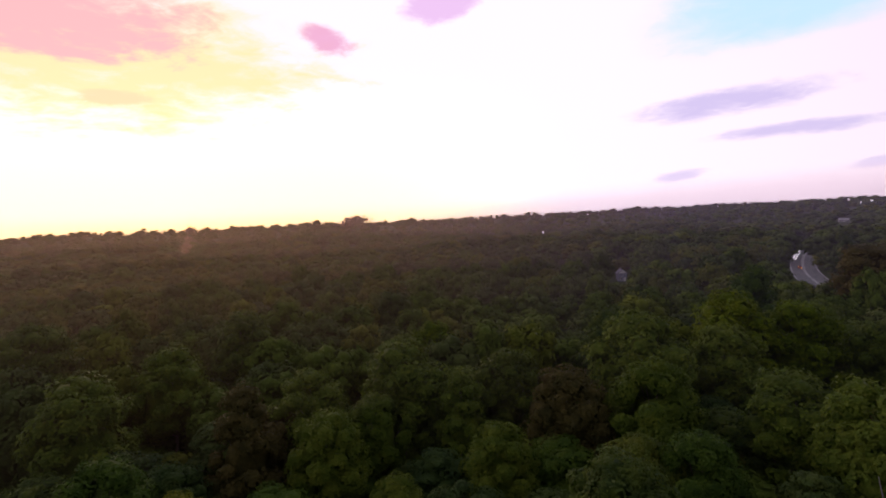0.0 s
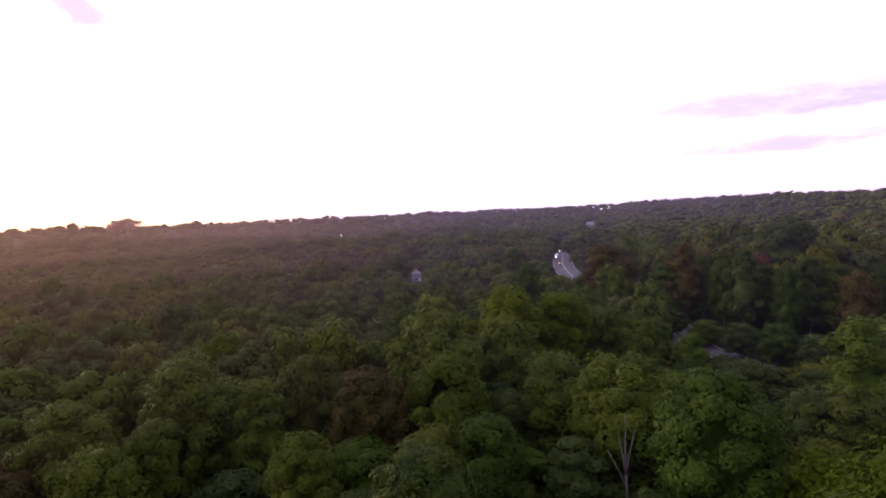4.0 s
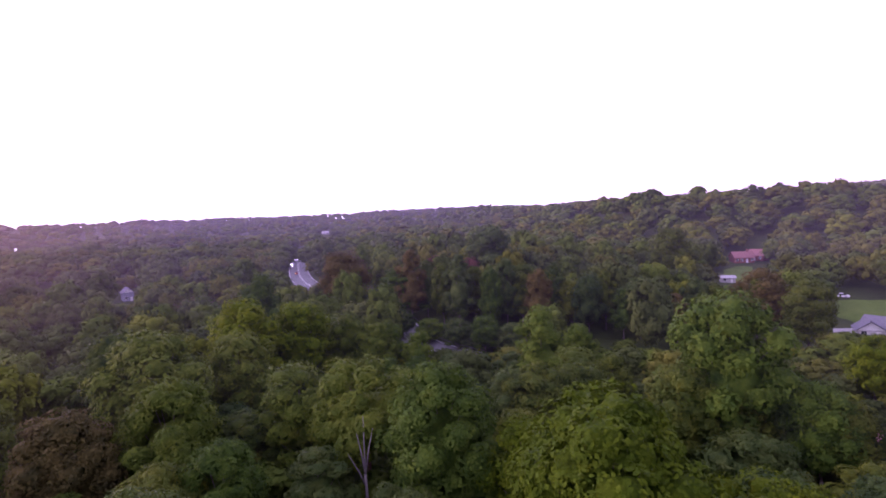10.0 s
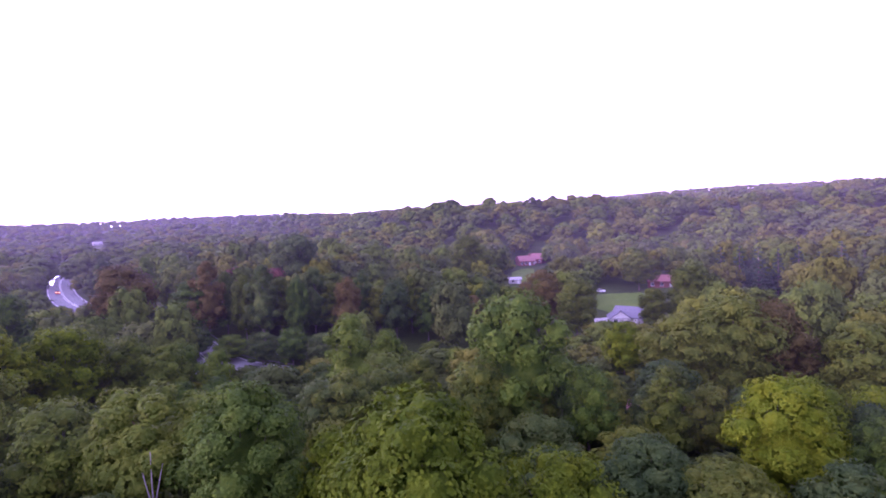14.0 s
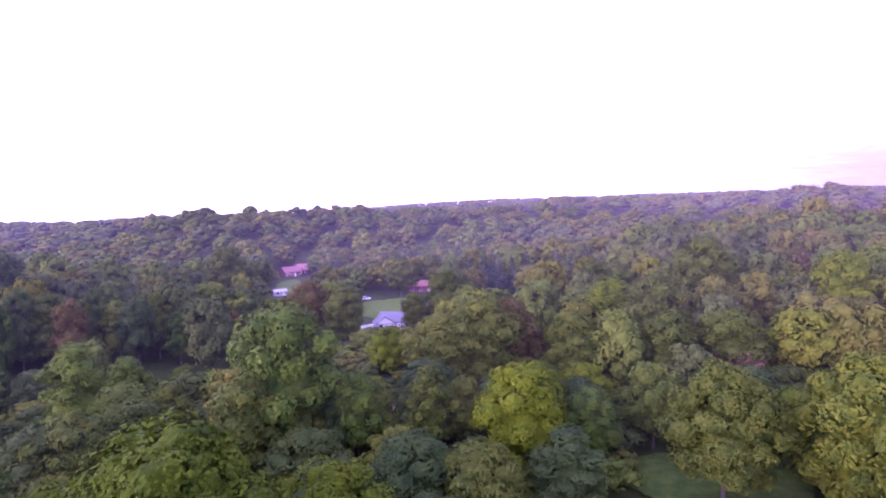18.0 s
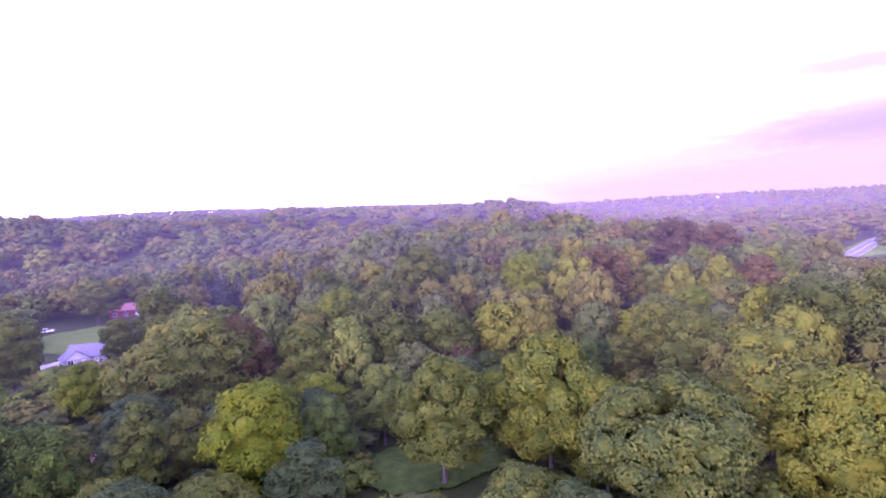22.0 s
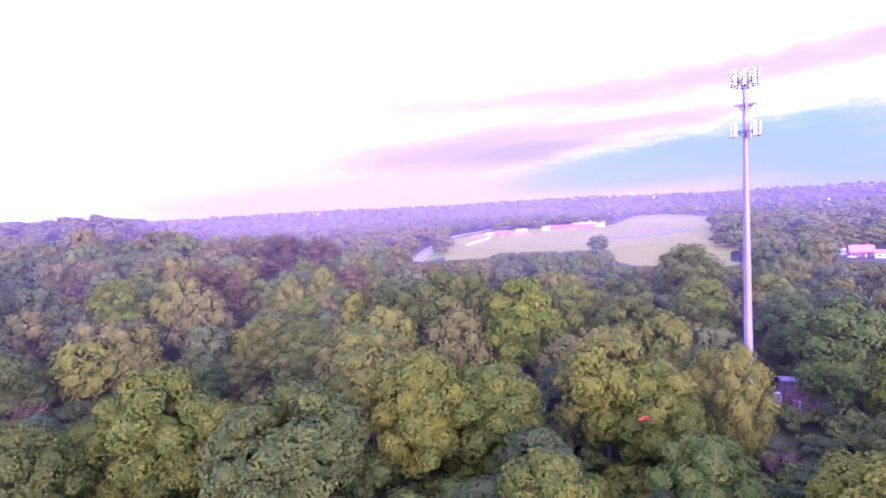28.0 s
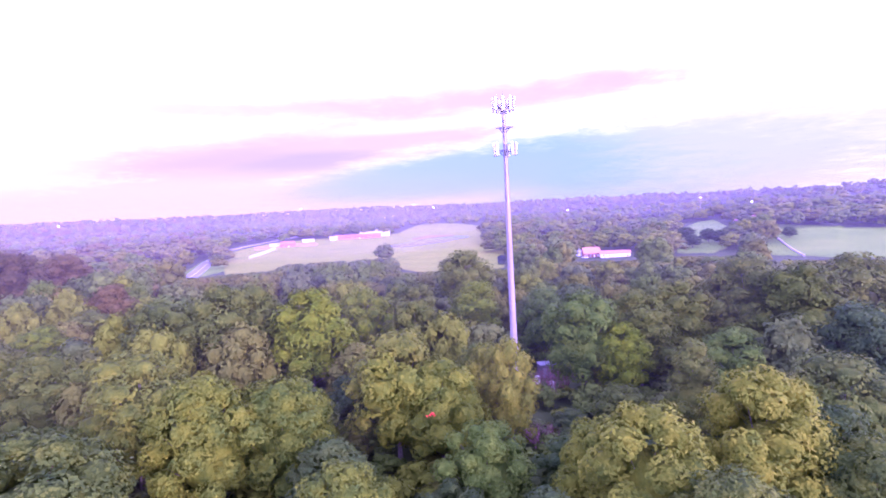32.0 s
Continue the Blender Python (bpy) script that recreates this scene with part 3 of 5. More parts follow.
HEROES += [
    (-171.9, 164, 25.6, 10.1, "olive", "round"),
    (-170.9, 130, 20.2, 8.0, "lime", "round"),
    (-170.7, 56, 13.6, 5.4, "green", "round"),
    (-170.6, 84, 15.9, 6.2, "lime", "round"),
    (-163.6, 120, 18.9, 7.4, "green", "round"),
    (-160.0, 128, 18.7, 8.2, "dark", "round"),
    (-159.5, 100, 21.1, 8.4, "green", "round"),
    (-157.9, 54, 14.8, 6.1, "lime", "round"),
    (-155.7, 98, 15.7, 6.1, "lime", "round"),
    (-153.9, 106, 20.6, 8.3, "olive", "round"),
    (-153.2, 50, 18.4, 7.7, "lime", "round"),
    (-150.2, 118, 21.2, 8.6, "olive", "round"),
    (-149.0, 80, 17.3, 5.0, "olive", "tall"),
    (-145.3, 92, 16.6, 6.8, "green", "round"),
]
HEROES += [
    (-145.1, 42, 16.9, 6.7, "blue", "round"),
    (-144.3, 124, 25.1, 11.0, "olive", "round"),
    (-143.0, 60, 19.8, 8.0, "lime", "round"),
    (-139.9, 118, 24.5, 9.9, "olive", "round"),
    (-138.3, 64, 15.5, 6.4, "dark", "round"),
    (-137.1, 74, 18.5, 7.6, "blue", "round"),
]

# The highway in the west and in the east: bearing and distance along its middle
ROAD_WEST = [(34.2, 720), (33.2, 560), (32.6, 440), (32.4, 380), (32.7, 320), (34.5, 260), (37.2, 215), (39.6, 185), (42, 158), (44.2, 137), (47, 128), (50, 122)]
ROAD_EAST = [(153, 235), (157, 310), (160.6, 493), (162.2, 605), (164.1, 713), (167.2, 802), (171, 900)]


def smooth_line(points, step):
    """Evenly stepped Catmull-Rom line through bearing-distance points."""
    P = [Vector(compass(*p)) for p in points]
    P = [P[0] * 2 - P[1]] + P + [P[-1] * 2 - P[-2]]
    out = []
    for i in range(1, len(P) - 2):
        n = max(2, int((P[i + 1] - P[i]).length / step))
        for k in range(n):
            t = k / n
            a, b, c, d = P[i - 1 : i + 3]
            out.append(0.5 * (2 * b + (c - a) * t + (2 * a - 5 * b + 4 * c - d) * t * t + (3 * b - a - 3 * c + d) * t**3))
    out.append(P[-2])
    return out


ROAD_LINES = [smooth_line(ROAD_WEST, 8), smooth_line(ROAD_EAST, 8)]
ROAD_XY = np.array([tuple(p) for line in ROAD_LINES for p in line])
ROAD_HALF = 6.4

# Open ground: bearing span, distance span
OPEN = [(164.5, 190.5, 455, 790), (181, 190.5, 350, 1000), (186, 192, 335, 480), (205.2, 209, 760, 900), (210, 214, 395, 790), (214, 217.8, 560, 660), (217.8, 240, 365, 560),
        (84.6, 90.4, 178, 222), (75.8, 78.4, 258, 325), (113.5, 128, 68, 78), (166, 180, 695, 795), (191.5, 192.7, 380, 480), (199, 206.5, 390, 430), (97.8, 99.2, 228, 255), (160.5, 162.2, 450, 600), (162.2, 164.2, 600, 690)]
# Round open plots about buildings and yards: bearing, distance, radius
PLOTS = [(91.5, 240, 9), (88.3, 165, 9), (77.8, 340, 8), (76.2, 262, 7), (193.05, 85, 4), (196.5, 112, 4), (85.0, 224, 4), (101, 158, 2.5), (201.4, 412, 14), (204.2, 405, 12), (200.2, 530, 12), (216.2, 690, 16),
         (16.7, 305, 7), (95, 360, 6), (79.7, 97, 2.5), (88, 95, 2.5), (35.4, 985, 5)]
# Trees kept low to fit the camera's view of lawns, yards, fields and roads: bearing span, depression, distance up to
# which it holds
SIGHT = [(84.4, 91, 11.4, 176), (75.5, 78.8, 8.0, 258), (90.2, 92.8, 8.7, 232), (76.6, 78.9, 6.1, 328), (31.4, 33.5, 6.3, 318), (159.6, 164.5, 4.7, 480), (164.5, 168, 4.7, 450), (168, 181, 4.2, 450), (181, 190.5, 5.9, 340),
         (191.3, 193, 6.0, 400), (200, 206, 5.5, 395), (209.6, 214.5, 5.2, 395), (217.8, 230, 5.6, 365), (110, 131, 28.0, 66), (194.2, 199.6, 18.0, 108), (194.2, 198.6, 20.3, 90), (78.8, 80.8, 20, 96), (87, 89, 21, 92),
         (100.6, 101.5, 12.0, 152), (16.0, 17.4, 6.5, 300), (97.8, 99.2, 7.8, 225), (35.1, 35.7, 1.6, 960), (36, 80, 14.0, 128)]


def bearing_of(x, y):
    a = math.degrees(math.atan2(x, y))
    return a + 360 if a < -100 else a


def clear_of(x, y, margin):
    """True where a tree may stand: off the road, the open ground and the plots."""
    r, a = math.hypot(x, y), bearing_of(x, y)
    if r < 1100 and np.min((ROAD_XY[:, 0] - x) ** 2 + (ROAD_XY[:, 1] - y) ** 2) < (ROAD_HALF + margin * 0.5) ** 2:
        return False
    pad = math.degrees(margin * 0.6 / max(r, 20))
    if any(a0 - pad < a < a1 + pad and r0 - margin < r < r1 + margin for a0, a1, r0, r1 in OPEN):
        return False
    return not any(math.hypot(x - compass(pa, pr)[0], y - compass(pa, pr)[1]) < pd + margin for pa, pr, pd in PLOTS)


def tallest(x, y, rad=0.0):
    """How tall a tree may stand without closing the camera's view to open ground."""
    r, a = math.hypot(x, y), bearing_of(x, y)
    pad = math.degrees(rad * 0.7 / max(r, 20))
    return min([99.0] + [36 - r * math.tan(radians(dep)) - float(ground_z(x, y)) for a0, a1, dep, far in SIGHT if a0 - pad < a < a1 + pad and r < far])


HEROES += [(144.5, 124, 18, 6.5, "olive", "round"), (148, 132, 18.5, 7, "lime", "round"), (151.5, 145, 19, 7, "olive", "round"), (154.5, 158, 19, 7, "olive", "round"), (36, 122, 15.5, 6, "green", "round"), (40, 112, 14.5, 6, "green", "round"), (33.5, 138, 17.0, 6, "green", "round")]
for az in (41, 44.5, 48, 51.5, 55):
    HEROES.append((az, 101, 9.5, 4.2, "dark", "round"))
for az in (37, 40, 43, 46, 49, 52, 55, 58.5, 62):
    rr = float(np.interp(az, [35, 42, 50, 62], [160, 132, 114, 104])) + 14
    HEROES.append((az, rr, 9.5 + (az * 3.7) % 2.5, 4.5, "dark" if int(az) % 2 else "green", "round"))
HEROES += [(90.2, 152, 14.5, 5.0, "olive", "round"), (88.9, 229, 18.5, 8.5, "olive", "round"), (192.6, 75, 18.4, 4.2, "lime", "round"), (190.2, 78, 17.0, 4.5, "lime", "round")]
for az in (70.5, 74, 77.2, 82.3, 85.6, 90.2, 95.5, 98.6, 105, 108):
    HEROES.append((az, 77, 12.5, 4.4, "olive" if int(az) % 2 else "dark", "round"))
for az in (127, 131, 134.5, 138, 141):
    HEROES.append((az, 91 + (az - 127) * 0.9, 12.5, 4.6, "olive" if int(az) % 2 else "green", "round"))
HEROES += [(103, 75, 15.5, 5.6, "lime", "round"), (41.5, 119, 13.0, 4.6, "dark", "round"), (44.6, 110, 12.5, 4.4, "dark", "round")]
# a row of layered conifers beyond the gardens
for i in range(9):
    HEROES.append((96.4 + 1.55 * i, 205 + 6 * math.sin(i * 2.1), 22.5 + 2.0 * math.sin(i * 3.3), 5.2 + 0.7 * math.sin(i * 1.3), "pine", "cone"))
# the tall front row of the stand beyond the highway
for i in range(26):
    az = 35.6 + 1.72 * i
    row_r = float(np.interp(az, (35, 37, 40, 44, 50, 79), (300, 240, 208, 160, 146, 144))) + 5 * math.sin(i * 2.3)
    row_h = float(np.interp(az, (36, 44, 50, 57, 68, 79), (26, 26.5, 25, 23, 19, 17))) - 1.5 + 2.2 * math.sin(i * 4.1)
    HEROES.append((az, row_r, row_h, 4.6 + 0.9 * math.sin(i * 1.7), ("dark", "olive", "green", "dark", "blue", "rust", "dark", "olive")[i % 8], ("tall", "round", "tall")[i % 3]))
for az, r, h, rad, hue, shape in HEROES:
    if az % 360 > 130 and r < 90 and hue == "lime":
        hue = "bright"  # lime lightened round the tower, front light put into the leaf colour
    # a darker copy of lime for near trees at these bearings
    if 50 < az < 90 and r < 60 and hue == "lime":
        hue = "moss"
    # lighter greens on the backlit side: missing light put into the leaf colour
    if -100 < az < 46 and r < 140:
        hue = {"green": "fern", "dark": "green"}.get(hue, hue)
    x, y = compass(az, r)
    h = max(7.0, min(h - float(ground_z(x, y)), 27.0))
    key = shape if r < 74 else "mid_" + shape
    plant(x, y, h, rad * 0.9, key, hue, (az * 7.7 + r * 3.1) % 360, M_redbark if shape == "spread" else None)

for az, r, h, rad in ((211.2, 440, 11, 7), (212.6, 470, 12, 8), (213.6, 455, 12, 7), (210.6, 500, 12, 8), (216.3, 520, 10, 7), (219.2, 480, 9, 6), (207.3, 740, 13, 9), (186.5, 340, 10, 7), (188.5, 345, 9, 6)):
    plant(*compass(az, r), h, rad, "mid_round", "dark" if r > 430 else "olive", az * 3 % 360)
rnd = random.Random(11)


def grid_scatter(r_in, r_out, step, az0=-60, az1=240):
    """Jittered places between two distances, nearest first."""
    out = []
    n = int(r_out / step) + 1
    for i in range(-n, n + 1):
        for j in range(-n, n + 1):
            x = (i + rnd.uniform(-0.48, 0.48) + 0.5 * (j % 2)) * step
            y = (j + rnd.uniform(-0.48, 0.48)) * step
            r = math.hypot(x, y)
            if not r_in <= r < r_out:
                continue
            a = bearing_of(x, y)
            if az0 <= a <= az1:
                out.append((r, x, y, a))
    return sorted(out)


def hue_at(x, y, pick):
    """Foliage colour by stand: rusty on the eastern hill, limes near the tower, blue-greens between."""
    a, r = bearing_of(x, y), math.hypot(x, y)
    if 128 < a < 162 and r > 170:
        pool = ["rust"] * 3 + ["olive"] * 5 + ["green"] * 4 + ["lime"] * 2
    elif a > 128:
        pool = ["olive"] * 4 + ["lime"] * 3 + ["green"] * 4 + ["blue"] * 2 + ["dark"]
    elif a > 70:
        pool = ["olive"] * 8 + ["green"] * 6 + ["blue"] * 2 + ["lime"] * 2 + ["dark"] * 4
    else:
        pool = ["green"] * 6 + ["olive"] * 3 + ["dark"] * 4 + ["lime"] + ["blue"]
    return pool[int(pick * len(pool)) % len(pool)]


for r, x, y, a in grid_scatter(34, 104, 9.0, -52, 236):
    if len(planted) > 292:
        break
    if any(math.hypot(x - px, y - py) < 0.62 * pr + 3.2 for px, py, pr in planted) or not clear_of(x, y, 3.5):
        continue
    h = min(rnd.uniform(8.5, 12) if r < 90 else rnd.uniform(9, 13), tallest(x, y, 4) - 0.5)
    pick, turn, rad = rnd.random(), rnd.uniform(0, 360), rnd.uniform(4.2, 5.8)
    if h < 3:
        continue
    # mostly dark leaves here: shade between the crowns put into the leaf colour
    plant(x, y, h, min(rad, h * 0.55), rnd.choice(["round", "round", "spread", "tall"]) if r < 58 else rnd.choice(["mid_round", "mid_round", "mid_tall"]), "dark" if pick < 0.6 else hue_at(x, y, rnd.random()), turn)

CANOPIES = {}
for key, hues in {"green": ((0.032, 0.058, 0.010), (0.060, 0.090, 0.012), (0.094, 0.122, 0.016)), "olive": ((0.042, 0.056, 0.010), (0.076, 0.088, 0.012), (0.114, 0.116, 0.016)),
                  "lime": ((0.046, 0.070, 0.007), (0.084, 0.106, 0.008), (0.122, 0.138, 0.012)), "blue": ((0.032, 0.054, 0.018), (0.060, 0.082, 0.020), (0.092, 0.110, 0.024)),
                  "rust": ((0.046, 0.049, 0.013), (0.082, 0.076, 0.016), (0.118, 0.100, 0.021)), "dark": ((0.026, 0.044, 0.013), (0.048, 0.068, 0.016), (0.076, 0.094, 0.020)),
                  "pine": ((0.018, 0.036, 0.020), (0.036, 0.058, 0.030), (0.058, 0.080, 0.038))}.items():
    CANOPIES[key] = material("canopy_" + key, hues, 0.8, 0.35, 6, 0.20, 2.2, island=0.05, gloss=0.05, broad=0.07)


def stand(a, r, tall):
    """Taller trees in the stand behind the highway, lower ones elsewhere."""
    if 35 < a < 79 and 150 < r < 250:
        top = float(np.interp(a, (36, 57, 68, 79), (22, 19, 16, 14)))
        return top - 4, top + 1
    return tall


def crown_kinds(seed, lobes, leaves, size, level):
    """Eight crowns of radius 1 and height 2, to be scaled, turned and set out."""
    rng = np.random.default_rng(seed)
    kinds = []
    for k in range(8):
        shape = ("round", "round", "spread", "round", "tall", "round", "spread", "tall")[k]
        kinds.append(leafage(rng, crown_form(rng, shape, 1.0, 2.0, 0.0, lobes, leaves), size, level, body=0.80))
    return kinds


def woods(name, label, r_in, r_out, step, kinds, az0=-62, az1=244, tall=(12, 19), broad=(0.50, 0.70), margin=None):
    """Woodland as one body of many crowns."""
    rng = np.random.default_rng(int(r_in))
    keys = list(CANOPIES)
    allV, allF, allM, count = [], [], [], 0
    for r, x, y, a in grid_scatter(r_in, r_out, step, az0, az1):
        rad = step * rng.uniform(*broad)
        if not clear_of(x, y, margin if margin is not None else min(step * 0.42, 6) if r < 340 else 3.0):
            continue
        if r < 340 and any(abs(x - px) < 14 and abs(y - py) < 14 and math.hypot(x - px, y - py) < (0.62 * pr + 0.5 * rad if tall[0] > 5 else 0.3 * pr) for px, py, pr in planted):
            continue
        h = min(rng.uniform(*stand(a, r, tall)) * rng.uniform(0.85, 1.12), tallest(x, y, rad) - 0.5)
        pick, turn = rng.random(), rng.uniform(0, 6.28)
        if h < min(3, tall[0]):
            continue
        rad = min(rad, h * 0.8)
        V, F = kinds[rng.integers(len(kinds))]
        c, s = math.cos(turn) * rad, math.sin(turn) * rad
        z0 = float(ground_z(x, y)) + h * 0.06
        allV.append(np.stack([V[:, 0] * c - V[:, 1] * s + x, V[:, 0] * s + V[:, 1] * c + y, V[:, 2] * (h * 0.47) + z0], 1))
        allF.append(F + count)
        allM.append(np.full(len(F), keys.index(hue_at(x, y, pick)), np.int32))
        count += len(V)
    me = quads_mesh(name, np.concatenate(allV), np.concatenate(allF), CANOPIES[keys[0]])
    for k in keys[1:]:
        me.materials.append(CANOPIES[k])
    me.polygons.foreach_set("material_index", np.concatenate(allM))
    me.polygons.foreach_set("use_smooth", np.ones(len(me.polygons), bool))
    return tagged(new(name, me), label, "woodland", kind="stuff")


woods("undergrowth", "low dark green shrubs and saplings under the trees", 26, 132, 4.2, crown_kinds(1, 6, 70, 0.10, 0), tall=(1.8, 5.5), broad=(0.55, 0.85), margin=1.5)
woods("woodland_near", "mixed green summer woodland of full round crowns", 92, 200, 11.0, crown_kinds(2, 22, 150, 0.045, 0), tall=(10.5, 17.5), broad=(0.44, 0.60))
woods("woodland_middle", "continuous green summer woodland beyond the near trees", 200, 340, 13.0, crown_kinds(3, 18, 66, 0.066, 0), tall=(10.5, 18), broad=(0.42, 0.60))
woods("woodland_far", "hazy green woodland covering the valley sides", 340, 580, 19, crown_kinds(4, 16, 24, 0.085, 0), tall=(10, 19), broad=(0.44, 0.60))
woods("woodland_far", "hazy green woodland climbing to the hills", 580, 950, 23, crown_kinds(5, 11, 9, 0.15, 0), tall=(11, 18.5), broad=(0.48, 0.70))
woods("woodland_distant", "distant dim wooded hills on the skyline", 950, 2450, 30, crown_kinds(6, 4, 0, 0.1, 0), tall=(10.5, 17), broad=(0.55, 0.90))

# ---- roads, fields, water ----
M_road = material("worn_asphalt", ((0.11, 0.11, 0.115), (0.15, 0.15, 0.155), (0.19, 0.19, 0.20)), 0.8, 0.3, 5, 0.01, 9)
M_line = material("road_paint", ((0.6, 0.6, 0.58), (0.75, 0.75, 0.72)), 0.6, 2)
M_field = material("rough_meadow", ((0.100, 0.132, 0.004), (0.136, 0.160, 0.006), (0.180, 0.178, 0.016)), 0.9, 0.03, 7, 0.25, 0.8)
M_lawn = material("mown_grass", ((0.050, 0.094, 0.008), (0.072, 0.122, 0.011), (0.098, 0.146, 0.018)), 0.9, 0.12, 6, 0.08, 3)
M_rough = material("rough_grass", ((0.022, 0.050, 0.008), (0.046, 0.084, 0.011), (0.082, 0.116, 0.016)), 0.95, 0.5, 7, 0.35, 1.6)
M_crop = material("green_pasture", ((0.066, 0.122, 0.006), (0.092, 0.148, 0.009), (0.124, 0.168, 0.016)), 0.9, 0.02, 6, 0.1, 1)
M_water = material("still_water", ((0.02, 0.03, 0.045), (0.03, 0.045, 0.06)), 0.08, 0.05, 2, 0.02, 0.6)
M_clay = material("red_clay", ((0.24, 0.10, 0.10), (0.36, 0.17, 0.16), (0.45, 0.25, 0.22)), 0.95, 0.8, 6, 0.1, 3)
M_concrete = material("pale_concrete", ((0.30, 0.29, 0.28), (0.37, 0.36, 0.35), (0.44, 0.42, 0.41)), 0.85, 0.3, 5, 0.01, 5)


def ribbon(name, line, half, lift, mat, label, category, offset=0.0):
    """A strip of constant width along a line, lying on the land."""
    V, F = [], []
    for i, p in enumerate(line):
        d = (line[min(i + 1, len(line) - 1)] - line[max(i - 1, 0)]).normalized()
        n = Vector((d.y, -d.x))
        for k in range(5):
            q = p + n * (offset + half * (k / 2 - 1))
            V.append((q.x, q.y, float(ground_z(q.x, q.y)) + lift))
        if i:
            for k in range(4):
                a = 5 * (i - 1) + k
                F.append((a, a + 1, a + 6, a + 5))
    ob = mesh_object(name, V, F, mat, True)
    return tagged(ob, label, category, kind="structure")


for line in ROAD_LINES:
    ribbon("road", line, ROAD_HALF, 0.35, M_road, "grey four-lane highway curving through the woods", "road")
    for off in (-5.8, -0.35, 0.35, 5.8):
        ribbon("road_marking", line, 0.09, 0.40, M_line, "faded white painted line on the highway", "road marking", off)


def patch(name, spans, lift, mat, label, category, wobble=6.0, seed=0):
    """Open ground given by bearing, near distance and far distance, with uneven edges."""
    az = np.array([s[0] for s in spans], float)
    V, F, n, m = [], [], max(24, int((az[-1] - az[0]) * 3)), 14
    for i in range(n + 1):
        a = az[0] + (az[-1] - az[0]) * i / n
        r0, r1 = np.interp(a, az, [s[1] for s in spans]), np.interp(a, az, [s[2] for s in spans])
        r0 += wobble * noise.noise(Vector((a * 1.7, seed, 0.3)))
        r1 += wobble * noise.noise(Vector((a * 1.3, seed, 7.3)))
        for j in range(m + 1):
            x, y = compass(a, r0 + (r1 - r0) * j / m)
            V.append((x, y, float(ground_z(x, y)) + lift))
    for i in range(n):
        for j in range(m):
            k = i * (m + 1) + j
            F.append((k, k + 1, k + m + 2, k + m + 1))
    ob = mesh_object(name, V, F, mat, True)
    return tagged(ob, label, category, kind="structure")


patch("meadow", [(163.2, 440, 650), (166, 436, 740), (168, 432, 790), (172, 428, 800), (176, 415, 810), (181, 385, 830), (183.5, 352, 1090), (187, 330, 1065), (190.3, 330, 960), (192.4, 360, 660)], 0.30, M_field, "pale yellow-green rough meadow on the valley floor", "meadow")
patch("verge", [(159.6, 430, 520), (161.3, 450, 600), (163, 480, 660), (165, 540, 705)], 0.2, M_crop, "rough green verge beside the highway", "verge", 6, 21)
patch("pond", [(179.7, 628, 634), (181.5, 604, 640), (183, 606, 668), (186, 622, 702), (188, 655, 690), (188.7, 668, 672)], 0.62, M_water, "still pond reflecting the evening sky in the meadow", "pond", 5, 3)
patch("river", [(191.7, 385, 452), (192.1, 380, 470), (192.6, 384, 460)], 0.5, M_water, "narrow strip of river among the trees", "river", 3, 4)
patch("lawn", [(84.6, 186, 218), (86, 178, 221), (88, 176, 222), (90.3, 186, 221)], 0.20, M_lawn, "mown green back lawn beside the houses", "lawn", 2, 5)
patch("lawn", [(75.9, 262, 310), (77, 260, 325), (78.3, 275, 322)], 0.20, M_lawn, "narrow mown green lawn between trees", "lawn", 3, 6)
patch("clearing", [(112, 68, 74), (116, 64, 77), (123, 65, 78), (129, 71, 79)], 0.45, M_rough, "small grassy clearing among the near trees", "clearing", 0.7, 7)
patch("pasture", [(205.0, 800, 860), (206.5, 765, 885), (208.6, 790, 880)], 0.30, M_crop, "pale green hillside pasture between trees", "pasture", 8, 8)
patch("pasture", [(209.8, 410, 640), (211.5, 398, 760), (213, 400, 790), (214.2, 430, 660)], 0.30, M_crop, "pale green sloping pasture between trees", "pasture", 8, 9)
patch("pasture", [(214.2, 560, 620), (217.9, 380, 640), (222, 366, 580), (230, 366, 575), (240, 370, 560)], 0.30, M_crop, "wide smooth green pasture below the wooded hill", "pasture", 6, 10)
patch("parking_lot", [(165.6, 596, 622), (166.8, 626, 664), (168.3, 690, 724)], 0.50, M_concrete, "pale concrete yard beside the highway", "parking lot", 2, 11)
patch("dirt_yard", [(166.2, 690, 735), (169, 720, 752), (172.5, 715, 745)], 0.46, M_clay, "bare reddish earth around the farm sheds", "yard", 5, 12)
patch("bare_meadow", [(182.5, 690, 715), (184.5, 705, 760), (187, 705, 740)], 0.45, material("dry_grass", ((0.16, 0.12, 0.07), (0.20, 0.15, 0.09)), 0.9, 0.05, 6, 0.1, 1), "brownish dry grass beside the pond", "meadow", 6, 13)
patch("driveway", [(84.4, 160, 168), (85.4, 159, 170), (86.2, 161, 170)], 0.32, M_concrete, "pale concrete driveway beside the house", "driveway", 1, 14)
patch("clay_bank", [(79.1, 96, 99), (79.7, 95, 100.5), (80.3, 96, 99)], 0.4, M_clay, "bare pink clay bank among trees by the road", "bank", 1.5, 15)
patch("clay_bank", [(87.4, 93.5, 97), (88, 93, 98), (88.7, 93.5, 97)], 0.4, M_clay, "bare pink clay bank under the trees", "bank", 1.5, 16)


